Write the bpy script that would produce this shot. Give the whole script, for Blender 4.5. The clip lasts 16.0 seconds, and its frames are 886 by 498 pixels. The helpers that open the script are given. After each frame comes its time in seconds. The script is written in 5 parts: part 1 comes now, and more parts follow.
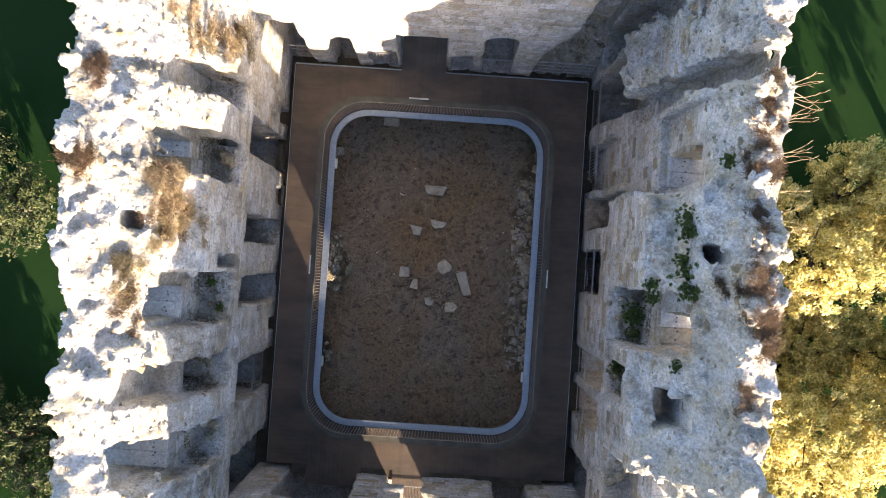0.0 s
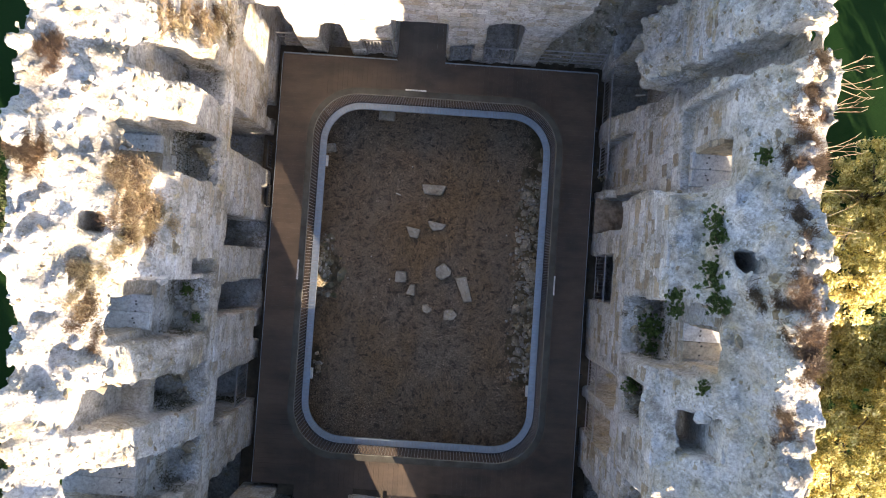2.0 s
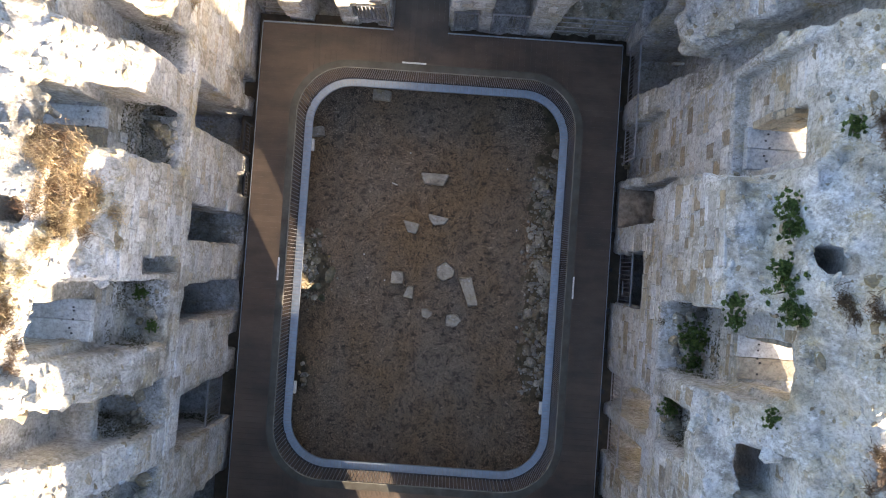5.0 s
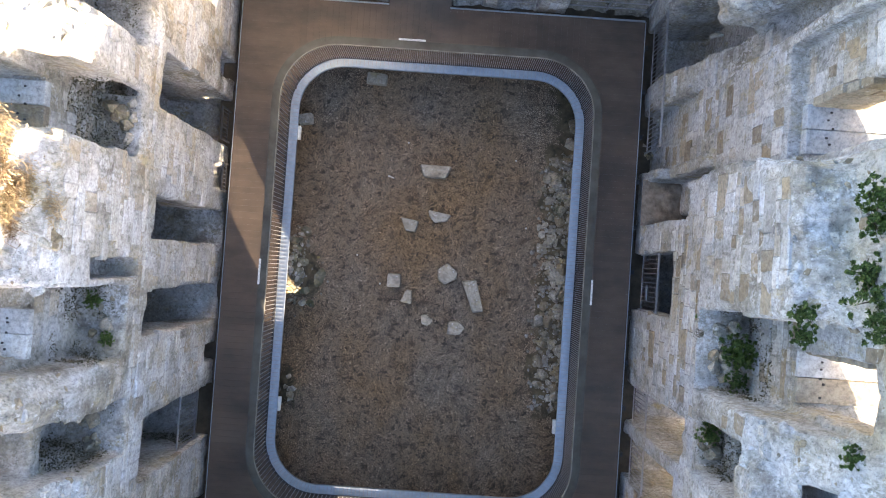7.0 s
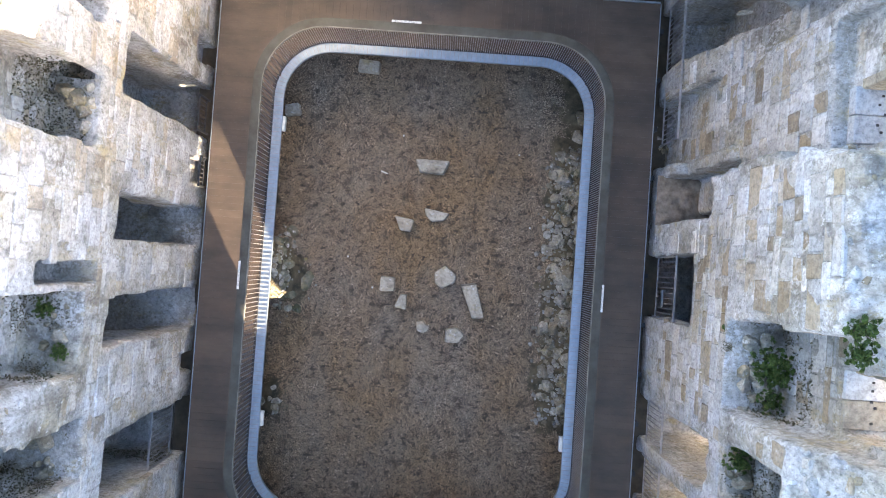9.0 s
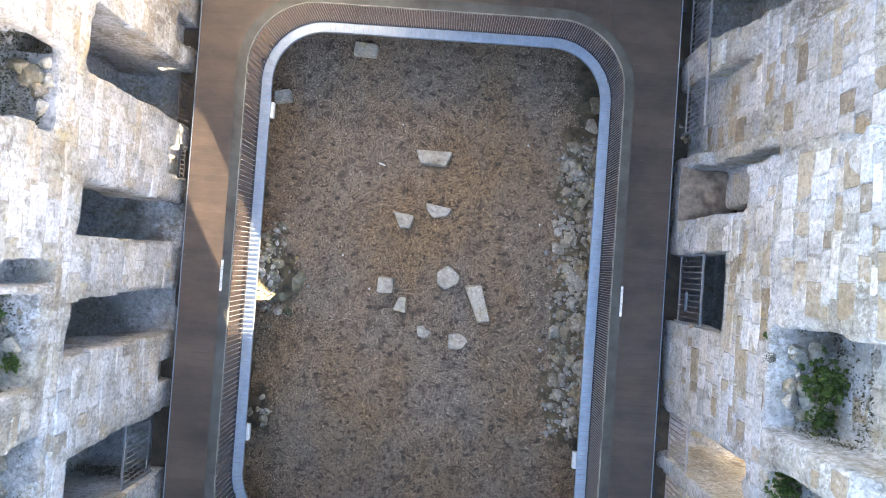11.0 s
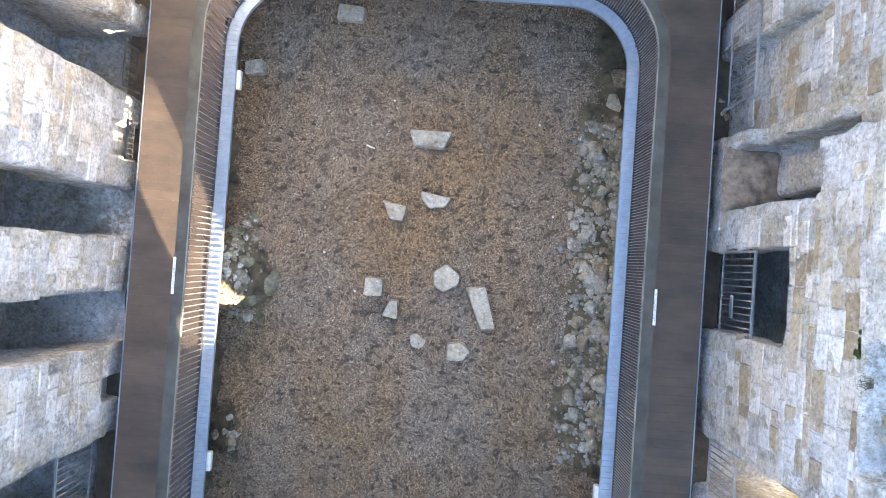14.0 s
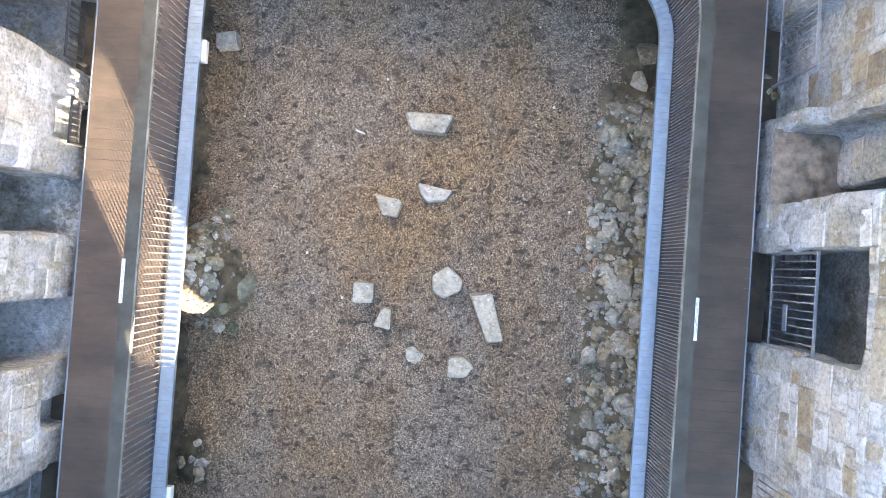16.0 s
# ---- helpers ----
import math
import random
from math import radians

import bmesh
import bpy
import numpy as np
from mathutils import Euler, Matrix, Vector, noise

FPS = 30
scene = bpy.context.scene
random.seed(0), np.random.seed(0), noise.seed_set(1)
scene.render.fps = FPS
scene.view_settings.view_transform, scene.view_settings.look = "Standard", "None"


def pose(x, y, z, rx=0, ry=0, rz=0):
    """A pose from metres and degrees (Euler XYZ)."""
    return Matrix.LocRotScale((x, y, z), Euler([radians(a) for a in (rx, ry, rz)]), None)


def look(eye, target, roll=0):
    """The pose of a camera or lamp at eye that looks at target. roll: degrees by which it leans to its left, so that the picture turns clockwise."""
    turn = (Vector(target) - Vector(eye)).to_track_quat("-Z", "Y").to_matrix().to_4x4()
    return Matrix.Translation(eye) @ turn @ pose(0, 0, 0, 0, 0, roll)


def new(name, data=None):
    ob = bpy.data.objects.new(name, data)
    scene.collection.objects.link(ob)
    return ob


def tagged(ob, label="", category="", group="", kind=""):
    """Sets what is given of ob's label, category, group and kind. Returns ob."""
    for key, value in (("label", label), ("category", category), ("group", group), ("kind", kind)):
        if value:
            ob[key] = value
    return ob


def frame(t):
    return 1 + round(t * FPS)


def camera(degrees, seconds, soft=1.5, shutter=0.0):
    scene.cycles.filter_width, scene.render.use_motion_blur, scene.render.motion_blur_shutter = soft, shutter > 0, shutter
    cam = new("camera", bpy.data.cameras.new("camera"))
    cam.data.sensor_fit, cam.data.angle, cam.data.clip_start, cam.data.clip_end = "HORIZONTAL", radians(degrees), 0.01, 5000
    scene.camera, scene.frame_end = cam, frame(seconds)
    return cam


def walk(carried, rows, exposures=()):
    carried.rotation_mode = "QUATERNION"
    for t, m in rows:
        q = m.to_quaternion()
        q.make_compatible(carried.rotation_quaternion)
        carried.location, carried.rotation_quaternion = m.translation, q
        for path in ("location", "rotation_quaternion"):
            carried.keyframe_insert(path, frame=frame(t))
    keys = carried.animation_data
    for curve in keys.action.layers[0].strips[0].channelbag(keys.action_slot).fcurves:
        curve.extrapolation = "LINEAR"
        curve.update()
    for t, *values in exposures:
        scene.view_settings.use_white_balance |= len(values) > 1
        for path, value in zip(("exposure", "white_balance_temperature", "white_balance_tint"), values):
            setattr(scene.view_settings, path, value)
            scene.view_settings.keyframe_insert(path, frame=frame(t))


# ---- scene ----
cam = camera(65.8, 16.0, soft=1.0)
ROWS = [
    (0, 0.151, 0.126, 23.439, 1.30, -0.02, 3.84),
    (0.5, 0.145, 0.150, 22.967, 1.29, -0.02, 3.87),
    (1, 0.165, 0.191, 22.570, 1.30, -0.01, 3.87),
    (1.5, 0.175, 0.243, 22.164, 1.30, -0.03, 3.92),
    (2, 0.171, 0.284, 21.757, 1.31, -0.04, 3.92),
    (2.5, 0.185, 0.346, 21.295, 1.30, -0.01, 3.96),
    (3, 0.197, 0.363, 20.853, 1.29, 0.02, 4.00),
    (3.5, 0.211, 0.329, 20.376, 1.28, 0.03, 4.00),
    (4, 0.197, 0.298, 19.953, 1.25, 0.04, 4.00),
    (6.5, 0.099, 0.265, 17.513, 1.25, 0.08, 3.98),
    (7, 0.098, 0.310, 17.021, 1.26, 0.06, 3.96),
    (7.5, 0.100, 0.345, 16.609, 1.24, 0.04, 3.97),
    (8, 0.115, 0.371, 16.228, 1.21, 0.04, 3.99),
    (8.5, 0.144, 0.391, 15.943, 1.19, 0.08, 4.02),
    (9, 0.170, 0.397, 15.638, 1.19, 0.10, 4.03),
    (11.5, 0.087, 0.379, 13.898, 1.16, 0.16, 4.04),
    (12, 0.056, 0.372, 13.436, 1.15, 0.16, 4.04),
    (12.5, 0.054, 0.362, 13.027, 1.13, 0.13, 4.02),
    (13, 0.098, 0.367, 12.771, 1.11, 0.15, 4.02),
    (13.5, 0.126, 0.370, 12.450, 1.15, 0.09, 4.05),
    (14, 0.139, 0.354, 12.062, 1.15, 0.05, 4.09),
    (14.5, 0.161, 0.339, 11.675, 1.15, 0.06, 4.09),
    (15, 0.151, 0.345, 11.204, 1.17, 0.07, 4.19),
    (15.5, 0.100, 0.392, 10.743, 1.11, 0.01, 4.17),
    (16, 0.114, 0.402, 10.280, 1.10, -0.02, 4.12),
]
KELVIN, TINT = 6380, 22
EXPO = [(t, stops, KELVIN - 16 * t, TINT - 0.35 * t) for t, stops in ((0.0, 2.5), (4.2, 2.65), (6.5, 3.35), (9.0, 3.95), (11.5, 4.38), (14.0, 4.57), (16.0, 4.84))]
walk(cam, [(t, pose(x, y, z, rx, ry, rz)) for t, x, y, z, rx, ry, rz in ROWS], EXPO)

# ---- light ----
SUN_TURN, SUN_UP = radians(28.5), radians(12)  # east of south, above the horizon
world = bpy.data.worlds.new("sky")
scene.world = world
world.use_nodes = True
wn = world.node_tree.nodes
sky = wn.new("ShaderNodeTexSky")
sky.sky_type, sky.sun_disc = "NISHITA", False
sky.sun_elevation, sky.sun_rotation = SUN_UP, math.pi - SUN_TURN
world.node_tree.links.new(sky.outputs[0], wn["Background"].inputs[0])
wn["Background"].inputs[1].default_value = 0.095
to_sun = Vector((math.sin(SUN_TURN) * math.cos(SUN_UP), -math.cos(SUN_TURN) * math.cos(SUN_UP), math.sin(SUN_UP)))
sun = new("sun", bpy.data.lights.new("sun", "SUN"))
sun.data.energy, sun.data.angle, sun.data.color = 5.0, radians(0.5), (1.0, 0.82, 0.54)
sun.matrix_world = look(to_sun * 60, (0, 0, 0))

# ---- materials ----


def material(name, roughness=0.85, metallic=0.0):
    m = bpy.data.materials.new(name)
    m.use_nodes = True
    bsdf = m.node_tree.nodes["Principled BSDF"]
    bsdf.inputs["Roughness"].default_value, bsdf.inputs["Metallic"].default_value = roughness, metallic
    return m, m.node_tree, bsdf


def noise_node(nt, scale, detail=5.0, rough=0.6, stretch=None, kind="ShaderNodeTexNoise"):
    n = nt.nodes.new(kind)
    n.inputs["Scale"].default_value = scale
    if kind == "ShaderNodeTexNoise":
        n.inputs["Detail"].default_value, n.inputs["Roughness"].default_value = detail, rough
    geo = nt.nodes.new("ShaderNodeNewGeometry")
    if stretch:
        mp = nt.nodes.new("ShaderNodeMapping")
        mp.inputs["Scale"].default_value = stretch
        nt.links.new(geo.outputs["Position"], mp.inputs["Vector"])
        nt.links.new(mp.outputs[0], n.inputs["Vector"])
    else:
        nt.links.new(geo.outputs["Position"], n.inputs["Vector"])
    return n


def ramp_node(nt, source, stops):
    r = nt.nodes.new("ShaderNodeValToRGB")
    el = r.color_ramp.elements
    while len(el) < len(stops):
        el.new(0.5)
    for e, (p, c) in zip(el, stops):
        e.position, e.color = p, (*c, 1) if len(c) == 3 else (c[0], c[0], c[0], 1)
    nt.links.new(source, r.inputs[0])
    return r.outputs[0]


def blend(nt, a, b, fac, how="MIX"):
    m = nt.nodes.new("ShaderNodeMix")
    m.data_type, m.blend_type = "RGBA", how
    for socket, v in ((m.inputs[0], fac), (m.inputs[6], a), (m.inputs[7], b)):
        if isinstance(v, (int, float)):
            socket.default_value = v
        elif isinstance(v, tuple):
            socket.default_value = (*v, 1)
        else:
            nt.links.new(v, socket)
    return m.outputs[2]


def bump(nt, bsdf, height, strength, distance):
    b = nt.nodes.new("ShaderNodeBump")
    b.inputs["Strength"].default_value, b.inputs["Distance"].default_value = strength, distance
    nt.links.new(height, b.inputs["Height"])
    nt.links.new(b.outputs[0], bsdf.inputs["Normal"])


def stone_material(name, pale, warm, dark, tint="", lichen=0.5, moss=0.0, relief=0.03, wear=1.0, amount=1.0, fleck=0.0):
    """Weathered limestone: two greys in broad stains, grain, dark lichen spots, ochre lichen."""
    m, nt, bsdf = material(name, 0.9)
    broad = noise_node(nt, 0.9, 4, 0.65)
    col = ramp_node(nt, broad.outputs[0], [(0.38, pale), (0.5, tuple((p + w) / 2 for p, w in zip(pale, warm))), (0.64, warm)])
    if tint:
        info = nt.nodes.new("ShaderNodeObjectInfo" if tint == "object" else "ShaderNodeNewGeometry")
        rnd = info.outputs["Random"] if tint == "object" else info.outputs["Random Per Island"]
        shade = ramp_node(nt, rnd, [(0.0, (0.44, 0.37, 0.28)), (0.1, (0.62, 0.52, 0.38)), (0.22, (0.75, 0.65, 0.5)), (0.26, (0.72, 0.74, 0.77)), (0.42, (0.92, 0.94, 0.97)), (0.68, (1.06, 1.08, 1.12)), (0.78, (0.79, 0.69, 0.54)), (0.86, (0.98, 0.97, 0.95)), (1.0, (1.26, 1.28, 1.3))])
        col = blend(nt, col, shade, amount, "MULTIPLY")
    grain = noise_node(nt, 11, 7, 0.72)
    col = blend(nt, col, ramp_node(nt, grain.outputs[0], [(0.3, (0.55, 0.55, 0.56)), (0.5, (0.95, 0.95, 0.94)), (0.7, (1.1, 1.1, 1.1))]), 1.0, "MULTIPLY")
    spots = noise_node(nt, 4.2, 8, 0.78)
    col = blend(nt, col, dark, ramp_node(nt, spots.outputs[0], [(0.5 + 0.1 * (1 - lichen), (0.0,)), (0.68, (0.75 * wear,))]))
    ochre = noise_node(nt, 1.7, 6, 0.7, (1.0, 1.3, 0.8))
    col = blend(nt, col, (0.42, 0.33, 0.13), ramp_node(nt, ochre.outputs[0], [(0.56, (0.0,)), (0.7, (0.65 * wear,))]))
    if moss:
        green = noise_node(nt, 2.3, 6, 0.7, (1.2, 1.0, 1.0))
        col = blend(nt, col, (0.05, 0.06, 0.025), ramp_node(nt, green.outputs[0], [(0.62 - 0.2 * moss, (0.0,)), (0.72 - 0.1 * moss, (0.85,))]))
    nt.links.new(col, bsdf.inputs["Base Color"])
    streak = noise_node(nt, 2.6, 6, 0.7, (1.0, 1.0, 0.22))
    col = blend(nt, col, ramp_node(nt, streak.outputs[0], [(0.34, (0.62, 0.6, 0.56)), (0.5, (1, 1, 1)), (0.68, (1.08, 1.08, 1.1))]), 0.7 * wear, "MULTIPLY")
    stain = noise_node(nt, 0.75, 7, 0.72, (1.0, 1.0, 0.6))
    col = blend(nt, col, (0.13, 0.115, 0.09), ramp_node(nt, stain.outputs[0], [(0.54, (0.0,)), (0.66, (0.8 * wear,))]))
    specks = noise_node(nt, 23, 4, 0.6)
    col = blend(nt, col, (0.1, 0.1, 0.09), ramp_node(nt, specks.outputs[0], [(0.62, (0.0,)), (0.68, (0.8 * wear,))]))
    white = noise_node(nt, 7.5, 6, 0.75)
    col = blend(nt, col, (0.72, 0.73, 0.73), ramp_node(nt, white.outputs[0], [(0.58, (0.0,)), (0.68, (0.8 * wear,))]))
    nt.links.new(col, bsdf.inputs["Base Color"])
    if fleck:
        crust, area = noise_node(nt, 12, 7, 0.8), noise_node(nt, 1.1, 5, 0.7)
        crust_mask = ramp_node(nt, crust.outputs[0], [(0.47, (0.0,)), (0.55, (fleck,))])
        crust_mask = blend(nt, crust_mask, ramp_node(nt, area.outputs[0], [(0.48, (0.0,)), (0.6, (1.0,))]), 1.0, "MULTIPLY")
        col = blend(nt, col, (0.76, 0.77, 0.78), crust_mask)
        pits = noise_node(nt, 17, 6, 0.8, (1.0, 1.0, 0.6))
        col = blend(nt, col, (0.09, 0.09, 0.085), ramp_node(nt, pits.outputs[0], [(0.6, (0.0,)), (0.67, (0.8 * fleck,))]))
    fine = noise_node(nt, 16, 8, 0.75)
    col = blend(nt, col, ramp_node(nt, fine.outputs[0], [(0.36, (0.62, 0.62, 0.62)), (0.5, (1, 1, 1)), (0.64, (1.15, 1.15, 1.15))]), 0.8, "MULTIPLY")
    nt.links.new(col, bsdf.inputs["Base Color"])
    bump(nt, bsdf, fine.outputs[0], 0.9, relief)
    return m


STONE = stone_material("limestone", (0.51, 0.515, 0.525), (0.43, 0.395, 0.32), (0.12, 0.12, 0.1), lichen=0.85, relief=0.05, fleck=0.6)
BLOCK = stone_material("cut_limestone", (0.57, 0.57, 0.575), (0.51, 0.48, 0.425), (0.15, 0.14, 0.12), "object", 0.5, relief=0.02, wear=0.6, amount=1.0, fleck=0.2)
WEST_BLOCK = stone_material("weathered_limestone_block", (0.6, 0.6, 0.605), (0.54, 0.51, 0.45), (0.15, 0.145, 0.13), "object", 0.5, relief=0.02, wear=0.55, amount=0.75, fleck=0.55)
RUBBLE = stone_material("rubble_limestone", (0.52, 0.52, 0.51), (0.46, 0.42, 0.33), (0.12, 0.12, 0.1), "island", 0.8)
MOSSY = stone_material("mossy_rock", (0.47, 0.44, 0.385), (0.35, 0.3, 0.215), (0.09, 0.085, 0.055), "object", 0.6, 0.45, amount=0.7)
BANK_STONE = stone_material("bank_stone", (0.36, 0.35, 0.33), (0.27, 0.25, 0.19), (0.1, 0.1, 0.07), "island", 0.6, 0.3)
COURT_STONE = stone_material("court_stone", (0.47, 0.435, 0.37), (0.43, 0.38, 0.295), (0.2, 0.18, 0.15), "", 0.2, relief=0.02)


def plain_material(name, a, b, scale, roughness, metallic=0.0, stretch=None, relief=0.0, object_tint=0.0):
    m, nt, bsdf = material(name, roughness, metallic)
    n = noise_node(nt, scale, 6, 0.65, stretch)
    col = ramp_node(nt, n.outputs[0], [(0.35, a), (0.65, b)])
    if object_tint:
        info = nt.nodes.new("ShaderNodeObjectInfo")
        lo, hi = 1 - object_tint, 1 + object_tint
        col = blend(nt, col, ramp_node(nt, info.outputs["Random"], [(0, (lo, lo, lo)), (1, (hi, hi, hi))]), 1.0, "MULTIPLY")
    nt.links.new(col, bsdf.inputs["Base Color"])
    if relief:
        f = noise_node(nt, scale * 6, 5, 0.7, stretch)
        bump(nt, bsdf, f.outputs[0], 0.6, relief)
    return m


DECK = plain_material("deck_timber", (0.056, 0.043, 0.034), (0.115, 0.083, 0.06), 1.3, 0.62, stretch=(0.5, 1.0, 1), relief=0.003, object_tint=0.07)
RAIL_WOOD = plain_material("weathered_handrail", (0.034, 0.029, 0.021), (0.072, 0.073, 0.06), 2.6, 0.7, relief=0.006)
STEEL = plain_material("galvanised_steel", (0.31, 0.37, 0.43), (0.4, 0.47, 0.54), 7.0, 0.38, 0.7, relief=0.001)
BAR = plain_material("bar_steel", (0.3, 0.3, 0.31), (0.45, 0.45, 0.46), 9.0, 0.45, 0.7)
PALE_EDGE = plain_material("worn_pale_edge", (0.1, 0.095, 0.072), (0.24, 0.235, 0.2), 3.0, 0.7)
DARK_STEEL = plain_material("dark_steel", (0.03, 0.03, 0.033), (0.06, 0.06, 0.062), 5.0, 0.55, 0.4)
PAINT = plain_material("white_enamel", (0.52, 0.52, 0.49), (0.66, 0.66, 0.62), 12.0, 0.45)
INK = plain_material("sign_ink", (0.12, 0.12, 0.12), (0.18, 0.18, 0.18), 20.0, 0.6)
MOSS_EARTH = plain_material("mossy_earth", (0.042, 0.036, 0.022), (0.15, 0.12, 0.072), 4.0, 0.95, relief=0.04)
EARTH = plain_material("brown_earth", (0.13, 0.098, 0.072), (0.32, 0.26, 0.2), 5.0, 0.95, relief=0.03)
# sill stone tinted blue for the skylight that falls on it
SILL = stone_material("sill_limestone", (0.5, 0.53, 0.56), (0.44, 0.45, 0.45), (0.14, 0.14, 0.13), "object", 0.4, relief=0.015, wear=0.4)
TAN_STONE = stone_material("tan_limestone", (0.38, 0.34, 0.27), (0.33, 0.28, 0.2), (0.12, 0.1, 0.07), "object", 0.4, relief=0.02, wear=0.6, amount=0.4)
UNDER_DECK = plain_material("dark_soil", (0.05, 0.04, 0.028), (0.1, 0.08, 0.055), 3.0, 0.95, relief=0.03)
BARK = plain_material("bark", (0.06, 0.045, 0.03), (0.14, 0.11, 0.08), 6.0, 0.95, relief=0.02)


def leaf_material(name, a, b, c):
    m, nt, bsdf = material(name, 0.6)
    geo = nt.nodes.new("ShaderNodeNewGeometry")
    col = ramp_node(nt, geo.outputs["Random Per Island"], [(0.0, a), (0.5, b), (1.0, c)])
    broad = noise_node(nt, 0.7, 3)
    col = blend(nt, col, ramp_node(nt, broad.outputs[0], [(0.35, (0.65, 0.7, 0.6)), (0.65, (1.2, 1.15, 1.1))]), 1.0, "MULTIPLY")
    nt.links.new(col, bsdf.inputs["Base Color"])
    through_leaf, mixed = nt.nodes.new("ShaderNodeBsdfTranslucent"), nt.nodes.new("ShaderNodeMixShader")
    nt.links.new(col, through_leaf.inputs[0])
    mixed.inputs[0].default_value = 0.35
    nt.links.new(bsdf.outputs[0], mixed.inputs[1])
    nt.links.new(through_leaf.outputs[0], mixed.inputs[2])
    nt.links.new(mixed.outputs[0], nt.nodes["Material Output"].inputs[0])
    return m


# paler than real leaves: the glare of strong sun is put into the colour
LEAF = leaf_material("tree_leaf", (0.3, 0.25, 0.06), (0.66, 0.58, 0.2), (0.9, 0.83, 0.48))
IVY = leaf_material("wall_plant_leaf", (0.03, 0.06, 0.012), (0.07, 0.13, 0.025), (0.15, 0.2, 0.05))
STRAW = leaf_material("dry_grass_blade", (0.26, 0.17, 0.1), (0.42, 0.32, 0.2), (0.64, 0.54, 0.38))
# darker leaf, the shade west of the ruin put into its colour
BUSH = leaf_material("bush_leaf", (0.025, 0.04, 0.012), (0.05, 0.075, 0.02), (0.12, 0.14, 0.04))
MOSS = leaf_material("moss_frond", (0.05, 0.048, 0.03), (0.1, 0.095, 0.06), (0.2, 0.18, 0.13))
HEATH = leaf_material("brown_dry_growth", (0.07, 0.045, 0.03), (0.14, 0.085, 0.055), (0.26, 0.18, 0.11))


def gravel_material(name, bed):
    """Gravel: each loose grain has its shade; the bed between them is sown with smaller ones."""
    m, nt, bsdf = material(name, 0.9)
    stops = [(0, (0.036, 0.03, 0.024)), (0.35, (0.115, 0.098, 0.08)), (0.78, (0.275, 0.242, 0.204)), (1, (0.56, 0.52, 0.46))]
    if bed:
        cell = noise_node(nt, 80, kind="ShaderNodeTexVoronoi")
        split = nt.nodes.new("ShaderNodeSeparateColor")
        nt.links.new(cell.outputs["Color"], split.inputs[0])
        grain = ramp_node(nt, split.outputs[0], stops)
        bump(nt, bsdf, cell.outputs["Distance"], -1.0, 0.02)
    else:
        geo = nt.nodes.new("ShaderNodeNewGeometry")
        grain = ramp_node(nt, geo.outputs["Random Per Island"], stops)
    broad = noise_node(nt, 0.55, 5, 0.65, (1.0, 0.45, 1.0))
    col = blend(nt, grain, ramp_node(nt, broad.outputs[0], [(0.36, (1.04, 0.95, 0.85)), (0.5, (1.08, 0.9, 0.71)), (0.64, (1.08, 0.82, 0.53))]), 1.0, "MULTIPLY")
    patch = noise_node(nt, 2.1, 7, 0.8)
    col = blend(nt, col, ramp_node(nt, patch.outputs[0], [(0.32, (0.5, 0.47, 0.44)), (0.5, (1, 1, 1))]), 1.0, "MULTIPLY")
    blot = noise_node(nt, 3.4, 5, 0.7, (1.0, 0.8, 1.0))
    col = blend(nt, col, (0.05, 0.043, 0.032), ramp_node(nt, blot.outputs[0], [(0.56, (0.0,)), (0.66, (0.7,))]))
    clod = noise_node(nt, 6.5, 4, 0.6, (1.0, 1.25, 1.0))
    col = blend(nt, col, (0.045, 0.036, 0.027), ramp_node(nt, clod.outputs[0], [(0.58, (0.0,)), (0.64, (0.85,))]))
    nt.links.new(col, bsdf.inputs["Base Color"])
    return m


GRAVEL, GRAVEL_BED = gravel_material("gravel", False), gravel_material("gravel_bed", True)


def ground_material():
    m, nt, bsdf = material("grass_ground", 0.95)
    n = noise_node(nt, 0.35, 6, 0.6)
    col = ramp_node(nt, n.outputs[0], [(0.35, (0.008, 0.028, 0.007)), (0.6, (0.012, 0.034, 0.01)), (0.75, (0.018, 0.036, 0.011))])
    f = noise_node(nt, 26, 6, 0.8)
    col = blend(nt, col, ramp_node(nt, f.outputs[0], [(0.3, (0.6, 0.6, 0.6)), (0.7, (1.3, 1.3, 1.2))]), 1.0, "MULTIPLY")
    nt.links.new(col, bsdf.inputs["Base Color"])
    bump(nt, bsdf, f.outputs[0], 0.7, 0.03)
    bsdf.inputs["Specular IOR Level"].default_value = 0.05
    return m


GRASS = ground_material()

# ---- mesh helpers ----


def mesh_of(name, verts, faces, mat_, smooth=False):
    me = bpy.data.meshes.new(name)
    verts, faces = np.asarray(verts, float), np.asarray(faces, int)
    k = faces.shape[1]
    me.vertices.add(len(verts))
    me.vertices.foreach_set("co", verts.ravel())
    me.loops.add(faces.size)
    me.loops.foreach_set("vertex_index", faces.ravel())
    me.polygons.add(len(faces))
    me.polygons.foreach_set("loop_start", np.arange(0, faces.size, k))
    me.polygons.foreach_set("use_smooth", np.full(len(faces), smooth))
    me.update(calc_edges=True)
    me.validate()
    me.materials.append(mat_)
    return me


def bm_mesh(name, bm, mat_, smooth=False):
    me = bpy.data.meshes.new(name)
    bmesh.ops.recalc_face_normals(bm, faces=bm.faces)
    for f in bm.faces:
        f.smooth = smooth
    bm.to_mesh(me)
    bm.free()
    me.materials.append(mat_)
    return me


def part(name, me, parent=None, label="", m=None):
    ob = new(name, me)
    ob.parent = parent
    if m is not None:
        ob.matrix_basis = m
    return tagged(ob, label)


def empty(name, label, category, group="", m=None):
    ob = new(name)
    ob.empty_display_size = 0.2
    if m is not None:
        ob.matrix_basis = m
    return tagged(ob, label, category, group)


